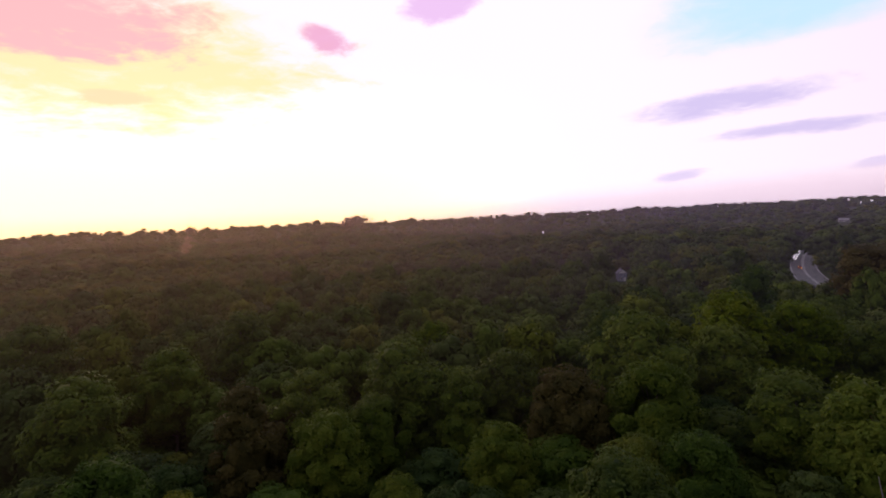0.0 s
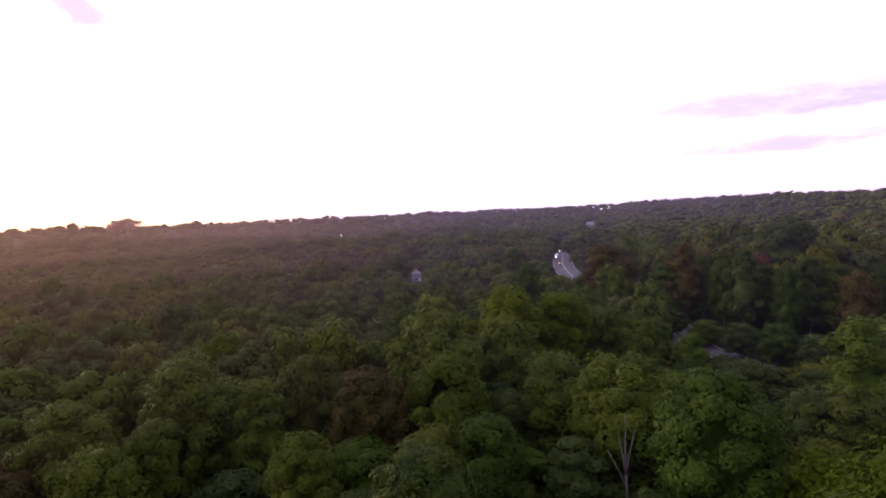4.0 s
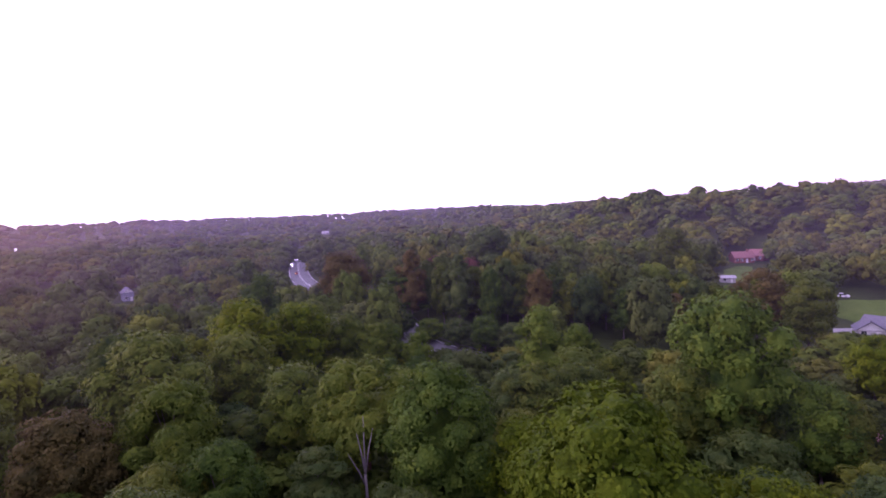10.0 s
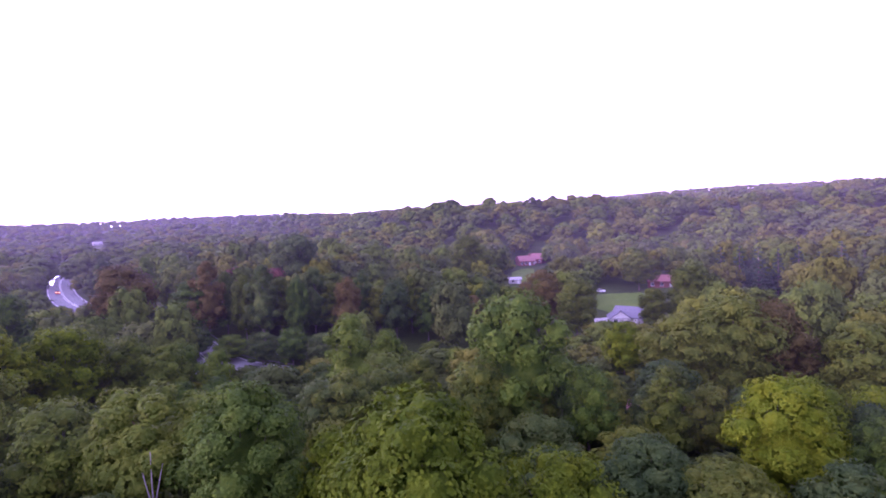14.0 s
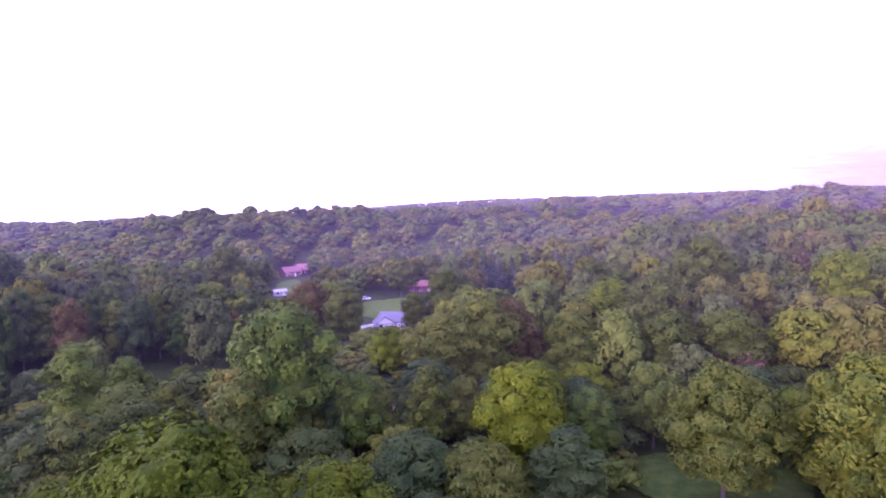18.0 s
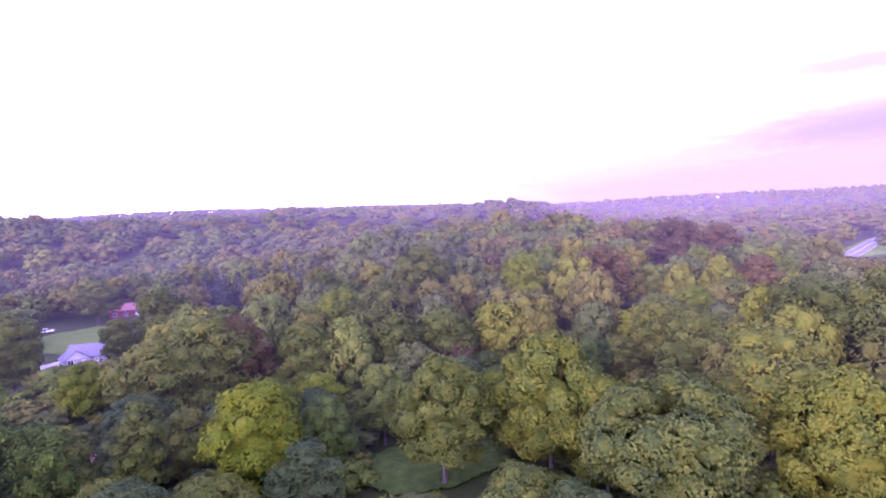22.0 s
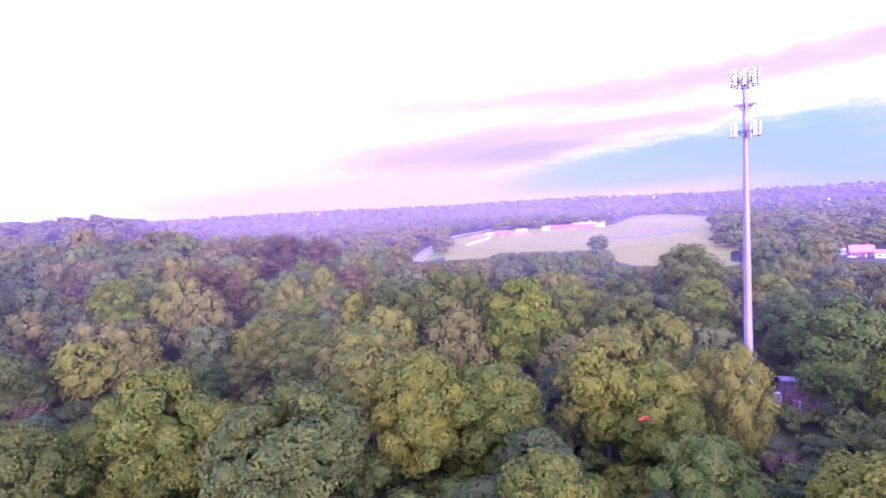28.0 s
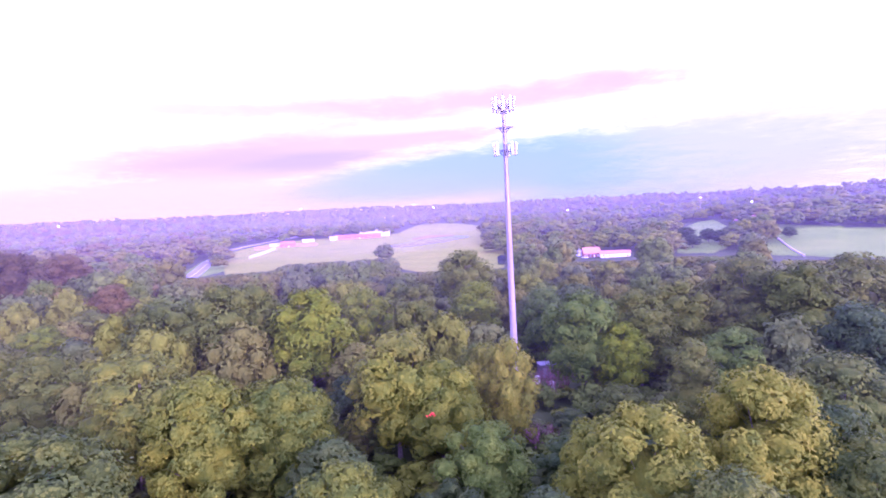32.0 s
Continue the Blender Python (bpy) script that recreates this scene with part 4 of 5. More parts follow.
# ---- building kit ----
def part(name, bm, mat, parent, label="", shift=None, smooth=False):
    """Links a bmesh as one mesh under a thing or a part."""
    me = bpy.data.meshes.new(name)
    bm.to_mesh(me)
    bm.free()
    me.materials.append(mat)
    if smooth:
        me.polygons.foreach_set("use_smooth", [True] * len(me.polygons))
    ob = new(name, me)
    ob.parent = parent
    if shift is not None:
        ob.matrix_local = shift
    return tagged(ob, label)


def box(cx, cy, cz, sx, sy, sz, bevel=0.0, bm=None):
    """A block by centre and size, its edges eased by bevel."""
    own = bmesh.new()
    bmesh.ops.create_cube(own, size=1)
    bmesh.ops.scale(own, vec=(sx, sy, sz), verts=own.verts)
    if bevel:
        bmesh.ops.bevel(own, geom=own.edges[:], offset=bevel, segments=1, affect="EDGES")
    bmesh.ops.translate(own, vec=(cx, cy, cz), verts=own.verts)
    if bm is None:
        return own
    me = bpy.data.meshes.new("tmp")
    own.to_mesh(me)
    own.free()
    bm.from_mesh(me)
    bpy.data.meshes.remove(me)
    return bm


def rod(points, radii, sides=8):
    V, F = [], []
    tube(V, F, points, radii, sides)
    bm = bmesh.new()
    vs = [bm.verts.new(v) for v in V]
    for f in F:
        bm.faces.new([vs[i] for i in f])
    bm.faces.new(vs[:sides][::-1])
    bm.faces.new(vs[-sides:])
    return bm


def plain(name, col, rough=0.7, metal=0.0, vary=0.15, scale=0.8):
    lo = tuple(c * (1 - vary) for c in col)
    hi = tuple(min(1, c * (1 + vary)) for c in col)
    return material(name, (lo, col, hi), rough, scale, 5, 0.004, 6, metal)


def glowing(name, col, strength):
    m = bpy.data.materials.new(name)
    m.use_nodes = True
    b = m.node_tree.nodes["Principled BSDF"]
    b.inputs["Base Color"].default_value = (*col, 1)
    b.inputs["Emission Color"].default_value = (*col, 1)
    b.inputs["Emission Strength"].default_value = strength
    return m


M_white = plain("white_siding", (0.45, 0.44, 0.44), 0.6)
M_greyblue = plain("grey_blue_siding", (0.26, 0.27, 0.34), 0.7)
M_brick = plain("red_brick", (0.22, 0.105, 0.085), 0.85, 0, 0.25, 3)
M_redroof = plain("red_shingle", (0.26, 0.125, 0.105), 0.8, 0, 0.2, 2)
M_pinkroof = plain("faded_red_shingle", (0.24, 0.12, 0.115), 0.85, 0, 0.2, 2)
M_salmonroof = plain("salmon_metal_roof", (0.38, 0.17, 0.12), 0.7, 0, 0.2, 2)
M_greyroof = plain("grey_shingle", (0.17, 0.165, 0.19), 0.85, 0, 0.2, 2)
M_paleroof = plain("pale_metal_roof", (0.34, 0.33, 0.34), 0.45, 0.2, 0.1, 1)
M_steel = plain("galvanised_steel", (0.21, 0.195, 0.205), 0.5, 0.25, 0.1, 1.2)
M_darksteel = plain("dark_steel", (0.10, 0.09, 0.10), 0.6, 0.4)
M_panel = plain("antenna_white", (0.50, 0.50, 0.51), 0.5, 0, 0.04)
M_pane = bpy.data.materials.new("window_glass")
M_pane.use_nodes = True
M_pane.node_tree.nodes["Principled BSDF"].inputs["Base Color"].default_value = (0.03, 0.035, 0.045, 1)
M_pane.node_tree.nodes["Principled BSDF"].inputs["Roughness"].default_value = 0.06
M_trimwhite = plain("white_trim", (0.78, 0.78, 0.77), 0.5, 0, 0.04)


def site(az, r, turn=0.0, sink=0.0):
    """Pose on the land at a bearing and distance; local -y faces the camera, then turned."""
    x, y = compass(az, r)
    return pose(x, y, float(ground_z(x, y)) - sink, 0, 0, -az + turn)


def house(name, az, r, wide, deep, wall_h, roof_h, m_wall, m_roof, label, turn=0.0, windows=4, gable_front=False, chimney=True, category="house"):
    """A gabled house: walls, roof slopes, gables, windows with frames and panes, door, chimney."""
    h = new(name)
    h.matrix_world = site(az, r, turn, 0.2)
    sx, sy = (deep, wide) if gable_front else (wide, deep)
    spin = pose(0, 0, 0, 0, 0, 90 if gable_front else 0)
    bm = bmesh.new()
    t = 0.25
    for cx, cy, bx, by in ((0, -deep / 2 + t / 2, wide, t), (0, deep / 2 - t / 2, wide, t), (-wide / 2 + t / 2, 0, t, deep - 2 * t), (wide / 2 - t / 2, 0, t, deep - 2 * t)):
        box(cx, cy, wall_h / 2, bx, by, wall_h, 0, bm)
    part("wall", bm, m_wall, h)
    over = 0.5
    for sgn in (-1, 1):
        bm = bmesh.new()
        lx, hy = sx / 2 + over, sy / 2 + over
        drop = roof_h * over / (sy / 2)
        V = []
        for dz in (0.0, 0.18):
            V += [bm.verts.new((-lx, sgn * hy, wall_h - drop + dz)), bm.verts.new((lx, sgn * hy, wall_h - drop + dz)), bm.verts.new((lx, 0, wall_h + roof_h + dz)), bm.verts.new((-lx, 0, wall_h + roof_h + dz))]
        for f in ((0, 1, 2, 3), (7, 6, 5, 4), (0, 4, 5, 1), (1, 5, 6, 2), (2, 6, 7, 3), (3, 7, 4, 0)):
            bm.faces.new([V[i] for i in f])
        bmesh.ops.recalc_face_normals(bm, faces=bm.faces)
        part("roof", bm, m_roof, h, "", spin)
    for sgn in (-1, 1):
        bm = bmesh.new()
        V = [bm.verts.new((sgn * (sx / 2 - d), y, z)) for d in (0.0, 0.25) for y, z in ((-sy / 2, wall_h), (sy / 2, wall_h), (0, wall_h + roof_h - 0.02))]
        for f in ((0, 1, 2), (5, 4, 3), (0, 3, 4, 1), (1, 4, 5, 2), (2, 5, 3, 0)):
            bm.faces.new([V[i] for i in f])
        bmesh.ops.recalc_face_normals(bm, faces=bm.faces)
        part("gable", bm, m_wall if not gable_front else M_trimwhite, h, "", spin)
    for i in range(windows):
        x = wide * ((i + 0.5) / windows - 0.5)
        if i == windows // 2:
            part("door", box(x, -deep / 2 - 0.03, 1.05, 0.95, 0.08, 2.1, 0.01), M_trimwhite, h)
            continue
        bm = bmesh.new()
        for fx, fz, fw, fh in ((0, 0.68, 1.3, 0.09), (0, -0.68, 1.4, 0.1), (-0.6, 0, 0.09, 1.28), (0.6, 0, 0.09, 1.28), (0, 0, 0.06, 1.28)):
            box(x + fx, -deep / 2 - 0.05, 1.6 + fz, fw, 0.12, fh, 0, bm)
        w = part("window", bm, M_trimwhite, h)
        part("pane", box(x, -deep / 2 - 0.02, 1.6, 1.12, 0.04, 1.28), M_pane, w)
    if chimney:
        bm = box(wide * 0.28, 0, wall_h + roof_h * 0.8, 0.8, 0.8, roof_h + 1.0, 0.03)
        box(wide * 0.28, 0, wall_h + roof_h * 1.3 + 0.55, 0.95, 0.95, 0.14, 0, bm)
        part("chimney", bm, M_brick, h)
    return tagged(h, label, category)


house("house", 91.5, 240, 14.5, 8, 3.0, 2.0, M_brick, M_redroof, "low red brick house with red roof beside a lawn")
house("house", 88.5, 164, 11.0, 8, 2.5, 2.2, M_white, M_greyroof, "white-sided house with grey shingle roof behind trees", -18, gable_front=False)
house("garage", 86.9, 162, 5.5, 5.5, 2.4, 2.0, M_white, M_greyroof, "white garage with a grey gabled roof", 8, 2, True, False, "garage")
house("house", 77.4, 338, 10.0, 9, 3.0, 2.8, M_brick, M_pinkroof, "brick house with faded red roof among trees", 20)
house("house", 78.8, 344, 9.0, 8, 3.0, 3.0, M_brick, M_pinkroof, "brick house wing with faded red roof", -30, 3, False, False)
house("carport", 76.2, 261, 5.5, 4.5, 2.3, 0.8, M_white, M_paleroof, "pale-roofed carport at the edge of a lawn", 10, 2, False, False, "carport")
house("house", 101.0, 158, 3.0, 3.0, 2.2, 0.9, M_white, M_paleroof, "small white shed half hidden in trees", 0, 2, False, False, "shed")
house("house", 16.7, 306, 4.5, 7, 4.5, 2.2, M_greyblue, M_greyroof, "tall pale house rising out of the woods", 10, 2, True, False)
house("house", 35.4, 985, 12, 8, 3, 2, M_white, M_paleroof, "small pale building beside the far highway", 10, 5, False, False, "building")
house("house", 95.0, 362, 11, 8, 2.8, 2.2, M_white, M_greyroof, "small white house far among the trees", 15, 3)
house("barn", 169.5, 722, 17, 12, 4.0, 3.5, M_brick, M_redroof, "red farm barn beside a concrete yard", -10, 4, False, False, "barn")
house("shed", 168.2, 735, 13, 8, 3, 1.2, M_white, M_paleroof, "pale low farm shed beside the barn", 5, 3, False, False, "shed")
house("shed", 171.6, 770, 16, 9, 3.4, 1.2, M_white, M_paleroof, "long pale shed at the meadow edge", 0, 3, False, False, "shed")
house("factory_hall", 176.8, 778, 66, 18, 4.6, 1.8, M_brick, M_redroof, "long low red hall at the meadow edge", -4, 12, False, False, "hall")
house("factory_hall", 178.6, 800, 44, 16, 6.0, 1.6, M_white, M_paleroof, "long white hall behind the red one", -4, 8, False, False, "hall")
house("silo_house", 178.9, 806, 6, 6, 8.5, 1.2, M_white, M_paleroof, "white tower block rising over the hall", 0, 2, False, False, "hall")
house("shed", 174.2, 772, 11, 8, 4.5, 1.5, M_white, M_paleroof, "white shed at the end of the red hall", 0, 3, False, False, "shed")
house("house", 201.5, 416, 12, 10, 3.6, 3.8, M_brick, M_salmonroof, "red farmhouse with steep red roof", 12, 4)
house("farm_shed", 203.9, 407, 21, 8, 3.2, 1.6, M_white, M_salmonroof, "long low red-roofed farm shed", 4, 5, False, False, "shed")
house("farm_shed", 200.4, 432, 9, 7, 3.0, 1.4, M_white, M_paleroof, "pale metal-roofed farm shed in the yard", -14, 3, False, False, "shed")
house("farm_shed", 199.9, 470, 12, 8, 4.5, 2.0, M_white, M_pinkroof, "white outbuilding behind the farmhouse", 8, 3, False, False, "shed")
house("house", 216.2, 692, 13, 9, 5.0, 3.5, M_white, M_pinkroof, "white country house below the wooded hill", 10, 4)
house("house", 215.3, 684, 10, 7, 3.0, 2.5, M_white, M_pinkroof, "low white wing of the country house", 0, 3, False, False)
house("house", 179.9, 1600, 13, 9, 6, 3, M_white, M_paleroof, "distant white building on the far slope", 0, 4, False, False)
house("house", 180.6, 1700, 18, 10, 5, 3, M_white, M_paleroof, "distant white building on the far slope", 0, 4, False, False)
house("house", 207.5, 1250, 13, 9, 5, 3, M_white, M_paleroof, "distant white house high on the wooded hill", 0, 4, False, False)


# ---- cell tower ----
def cell_tower():
    t = new("cell_tower")
    t.matrix_world = site(193.05, 85, 12)
    zs = [0, 13, 26, 38, 52.3]
    rad = [0.66, 0.56, 0.46, 0.37, 0.27]
    for i in range(4):
        pole = part("pole_section", rod([(0, 0, zs[i] + (0.25 if i else 0)), (0, 0, zs[i + 1])], [rad[i], rad[i + 1] + 0.015], 16), M_steel, t, "", None, False)
        bm = rod([(0, 0, zs[i] - 0.02), (0, 0, zs[i] + 0.25)], [rad[i] + 0.09, rad[i] + 0.09], 16)
        part("flange", bm, M_steel, pole)
    part("footing", box(0, 0, 0.15, 3, 3, 0.5, 0.05), M_concrete, t)
    for k in range(3):
        a = 2.1 * k
        part("cable", rod([(0.68 * math.cos(a), 0.68 * math.sin(a), 0.3), (0.40 * math.cos(a), 0.40 * math.sin(a), 37), (0.3 * math.cos(a), 0.3 * math.sin(a), 50)], [0.035] * 3, 6), M_darksteel, t, "black feeder cable")

    def ring(z, span, height, count, spots, name):
        """A three-armed mount with panel antennas."""
        bm = bmesh.new()
        for k in range(3):
            a = 2 * math.pi * k / 3 + 0.3
            d, s = Vector((math.cos(a), math.sin(a), 0)), Vector((-math.sin(a), math.cos(a), 0))
            for pts in ([(0, 0, z), d * span * 0.62 + Vector((0, 0, z))], [d * span * 0.62 - s * span * 0.75 + Vector((0, 0, z)), d * span * 0.62 + s * span * 0.75 + Vector((0, 0, z))],
                        [d * 0.2 + Vector((0, 0, z - 0.9)), d * span * 0.6 + Vector((0, 0, z - 0.05))]):
                one = rod(pts, [0.06, 0.06], 6)
                me = bpy.data.meshes.new("tmp")
                one.to_mesh(me)
                one.free()
                bm.from_mesh(me)
                bpy.data.meshes.remove(me)
        mount = part(name, bm, M_darksteel, t, "dark steel antenna mount")
        for k in range(3):
            a = 2 * math.pi * k / 3 + 0.3
            for j in range(count):
                off = (j - (count - 1) / 2) * span * (1.3 / max(1, count - 1) if count > 1 else 0)
                if (k, j) not in spots:
                    continue
                m = pose(0, 0, 0, 0, 0, math.degrees(a)) @ pose(span * 0.62 + 0.16, off, z + 0.25, 0, 4, 0)
                p = part("antenna_panel", box(0, 0, 0, 0.22, 0.42, height, 0.05), M_panel, mount, "white panel antenna", m)
                part("bracket", rod([(-0.3, 0, -height * 0.45), (-0.3, 0, height * 0.5)], [0.045, 0.045], 6), M_darksteel, p)
                part("cap", box(0.0, 0, -height * 0.5 - 0.03, 0.2, 0.5, 0.08, 0.02), M_darksteel, p)

    every = [(k, j) for k in range(3) for j in range(3)]
    ring(51.9, 1.75, 2.2, 3, every, "antenna_mount")
    ring(48.5, 1.45, 1.0, 2, [], "platform")
    ring(44.9, 1.8, 2.0, 2, [(0, 0), (1, 1), (2, 0), (2, 1), (0, 1)], "antenna_mount")
    part("lightning_rod", rod([(0, 0, 52.2), (0, 0, 54.2)], [0.03, 0.012], 6), M_darksteel, t)
    return tagged(t, "tall tapered grey steel cell tower with white panel antennas", "cell tower")


cell_tower()
hut = new("equipment_shelter")
hut.matrix_world = site(196.5, 112, 15)
part("wall", box(0, 0, 1.35, 3.6, 2.6, 2.7, 0.03), plain("weathered_panel", (0.12, 0.11, 0.11), 0.8, 0, 0.2, 2), hut)
part("roof", box(0, 0, 2.8, 3.9, 2.9, 0.16, 0.04), M_greyroof, hut, "grey flat roof")
part("door", box(-0.8, -1.32, 1.05, 0.9, 0.08, 2.1, 0.01), M_steel, hut, "grey steel door")
part("vent", box(0.9, -1.33, 1.7, 0.7, 0.1, 0.5, 0.01), M_darksteel, hut)
tagged(hut, "grey panel equipment shelter with a flat grey roof near the tower", "shelter")
for da, dr in ((-1.1, -6), (0.4, -9)):
    cab = new("equipment_cabinet")
    cab.matrix_world = site(196.5 + da, 112 + dr, 15)
    part("body", box(0, 0, 0.95, 0.9, 0.8, 1.9, 0.04), M_panel, cab)
    part("door", box(0, -0.42, 0.98, 0.78, 0.05, 1.6, 0.01), M_panel, cab)
    part("plinth", box(0, 0, 0.03, 1.1, 1.0, 0.12, 0.01), M_concrete, cab)
    tagged(cab, "white metal equipment cabinet on a concrete plinth", "cabinet", "cabinets at the tower")

# ---- bare shrubs ----
M_twig = material("violet_twigs", ((0.12, 0.06, 0.065), (0.19, 0.095, 0.10), (0.26, 0.14, 0.14)), 0.9, 3)
M_deadtwig = material("brown_twigs", ((0.16, 0.08, 0.07), (0.24, 0.12, 0.10), (0.32, 0.18, 0.15)), 0.9, 3)


def bare_shrub(az, r, height, spread, mat, seed, label):
    rng = random.Random(seed)
    s = new("bare_shrub")
    s.matrix_world = site(az, r, 0, 0.1)
    stems = 9
    for i in range(stems):
        V, F = [], []

        def grow(p, d, length, rad, depth):
            q = p + d * length
            mid = p.lerp(q, 0.5) + Vector((rng.uniform(-1, 1), rng.uniform(-1, 1), 0)) * length * 0.08
            tube(V, F, [p, mid, q], [rad, rad * 0.8, rad * 0.55], 4)
            if depth:
                for _ in range(3):
                    e = (d + Vector((rng.uniform(-1, 1), rng.uniform(-1, 1), rng.uniform(-0.25, 0.6))) * 0.75).normalized()
                    grow(p.lerp(q, rng.uniform(0.55, 1.0)), e, length * rng.uniform(0.5, 0.72), rad * 0.55, depth - 1)

        a = i * 2 * math.pi / stems + rng.uniform(-0.3, 0.3)
        d = Vector((math.cos(a) * spread / height, math.sin(a) * spread / height, 1)).normalized()
        grow(Vector((0.15 * math.cos(a), 0.15 * math.sin(a), 0)), d, height * 0.46, 0.07, 4)
        me = quads_mesh("stem", np.array(V), np.array(F), mat)
        o = new("stem", me)
        o.parent = s
    return tagged(s, label, "shrub")


bare_shrub(197.6, 101, 7.5, 6.0, M_twig, 1, "leafless violet-brown shrub below the cell tower")
bare_shrub(196.0, 97, 6.5, 5.5, M_twig, 2, "leafless violet-brown shrub below the cell tower")
bare_shrub(195.6, 76, 5.0, 3.0, M_twig, 3, "bare reddish shrub among low green growth")
bare_shrub(122.4, 103, 10.0, 6.0, M_deadtwig, 4, "dead red-brown bushy tree without leaves")
bare_shrub(91.4, 79, 9.0, 4.0, M_deadtwig, 5, "half-dead brown tree with bare twigs")
bare_shrub(22.5, 190, 14.0, 7.0, M_twig, 6, "bare greyish tree standing in the woods")



def forked_trunk(az, r, height, mat, seed, label):
    """A standing trunk that forks into a few rising limbs."""
    rng = random.Random(seed)
    t = new("forked_trunk")
    t.matrix_world = site(az, r, 0, 0.2)
    fork = height * 0.52
    part("trunk", rod([(0, 0, 0), (0.08, 0, fork * 0.5), (0, 0, fork)], [0.26, 0.20, 0.16], 9), mat, t, "", None, True)
    for k, (sx, up) in enumerate(((-0.9, 0.7), (0.05, 1.0), (0.55, 0.9), (-0.35, 0.85))):
        z = fork * (0.80 + 0.07 * k)
        tip = Vector((sx * 2.0, rng.uniform(-0.4, 0.4), height * up))
        mid = Vector((sx * 0.7, 0, (z + tip.z) / 2 - 0.3))
        part("limb", rod([(0, 0, z), mid, tip], [0.12, 0.08, 0.03], 7), mat, t, "", None, True)
    return tagged(t, label, "trunk")


M_palebark = material("pale_dead_bark", ((0.11, 0.10, 0.10), (0.18, 0.16, 0.16), (0.24, 0.22, 0.22)), 0.9, 4, bump_height=0.02, bump_scale=9)
forked_trunk(38.1, 59.0, 14.0, M_palebark, 9, "pale forked trunk showing among dark green leaves")
forked_trunk(136.75, 172, 17.0, material("red_brown_bark", ((0.14, 0.07, 0.05), (0.22, 0.12, 0.09)), 0.9, 4), 4, "bare reddish trunk on the wooded knoll")

# a red spray of leaves in a green crown
rng = np.random.default_rng(5)
RX, RY = compass(183.5, 62.8)
RP = rng.normal(0, 0.17, (18, 3)) * (1.6, 1, 0.8) + (RX, RY, 36 - 62.8 * math.tan(radians(21.0)))
RV, RF = leaf_cards(rng, RP, rng.normal(0, 1, (18, 3)), 0.15)
tagged(new("red_leaves", quads_mesh("red_leaves", RV, RF, plain("scarlet_leaf", (0.55, 0.06, 0.03), 0.6))), "small scarlet spray of leaves in a green tree", "leaves")

# ---- vehicles ----
M_tyre = plain("tyre_rubber", (0.03, 0.03, 0.03), 0.9)
M_head = glowing("headlight", (1.0, 0.95, 0.85), 80)
M_tail = glowing("tail_light", (1.0, 0.22, 0.04), 40)


def car(az, r, turn, paint, label, lit=0, lane=0.0):
    """A saloon car: shaped body, glasshouse, four wheels with rims, lamps."""
    c = new("car")
    c.matrix_world = site(az, r, turn, -0.38) @ pose(lane, 0, 0)
    prof = [(-2.2, 0.35), (-2.25, 0.75), (-2.1, 0.92), (-1.2, 0.98), (1.3, 1.0), (2.15, 0.88), (2.25, 0.6), (2.2, 0.35)]

    def slab(pr, w0, w1):
        bm = bmesh.new()
        L = [bm.verts.new((-(w0 if z < 1.05 else w1), y, z)) for y, z in pr]
        R = [bm.verts.new(((w0 if z < 1.05 else w1), y, z)) for y, z in pr]
        bm.faces.new(L)
        bm.faces.new(R[::-1])
        for i in range(len(pr)):
            j = (i + 1) % len(pr)
            bm.faces.new((L[j], L[i], R[i], R[j]))
        bmesh.ops.recalc_face_normals(bm, faces=bm.faces)
        return bm

    part("body", slab(prof, 0.9, 0.9), paint, c)
    part("glasshouse", slab([(-1.25, 0.97), (-0.55, 1.42), (0.75, 1.44), (1.55, 0.98)], 0.82, 0.62), M_pane, c, "dark glass cabin")
    part("roof", box(0, 0.1, 1.45, 1.26, 1.25, 0.05, 0.02), paint, c)
    for sx in (-1, 1):
        for sy in (-1.4, 1.4):
            w = part("wheel", rod([(-0.11, 0, 0), (0.11, 0, 0)], [0.33, 0.33], 14), M_tyre, c, "", pose(sx * 0.82, sy, 0.33))
            part("rim", rod([(-0.115, 0, 0), (0.115, 0, 0)], [0.2, 0.2], 10), M_steel, w)
        part("headlight", box(sx * 0.62, -2.24, 0.68, 0.36, 0.1, 0.18, 0.02), M_head if lit else M_panel, c)
        part("tail_light", box(sx * 0.66, 2.22, 0.76, 0.32, 0.1, 0.16, 0.02), M_tail if lit else plain("red_lens", (0.4, 0.02, 0.02), 0.3), c)
    return tagged(c, label, "car")


M_carwhite = plain("white_car_paint", (0.75, 0.75, 0.76), 0.3, 0, 0.03)
M_cardark = plain("dark_car_paint", (0.05, 0.05, 0.06), 0.3, 0, 0.05)
M_carred = plain("red_car_paint", (0.35, 0.04, 0.03), 0.3, 0, 0.05)
for r, lane, way, paint, label in ((392, -4.8, 0, M_carwhite, "white car with headlights on driving on the highway"), (410, -5.0, 0, M_carwhite, "white car with headlights on driving on the highway"),
                                   (430, -4.6, 0, M_cardark, "dark car with headlights on driving on the highway"), (452, -4.4, 0, M_carwhite, "white car with headlights on driving on the highway"),
                                   (345, -2.0, 180, M_carred, "red car with tail lights on driving on the highway"), (430, 3.2, 180, M_cardark, "dark car with tail lights on driving on the highway"), (470, 4.2, 180, M_cardark, "dark car with tail lights on driving on the highway")):
    az = float(np.interp(r, [300, 400, 514], [32.5, 32.5, 33.2]))
    x, y = compass(az, r)
    car(az, r, way, paint, label, 1, lane if way == 0 else -lane)
car(85.0, 224, 80, M_carwhite, "white car parked beside the lawn")
car(95.3, 356, 60, M_carwhite, "white car parked by a far house")
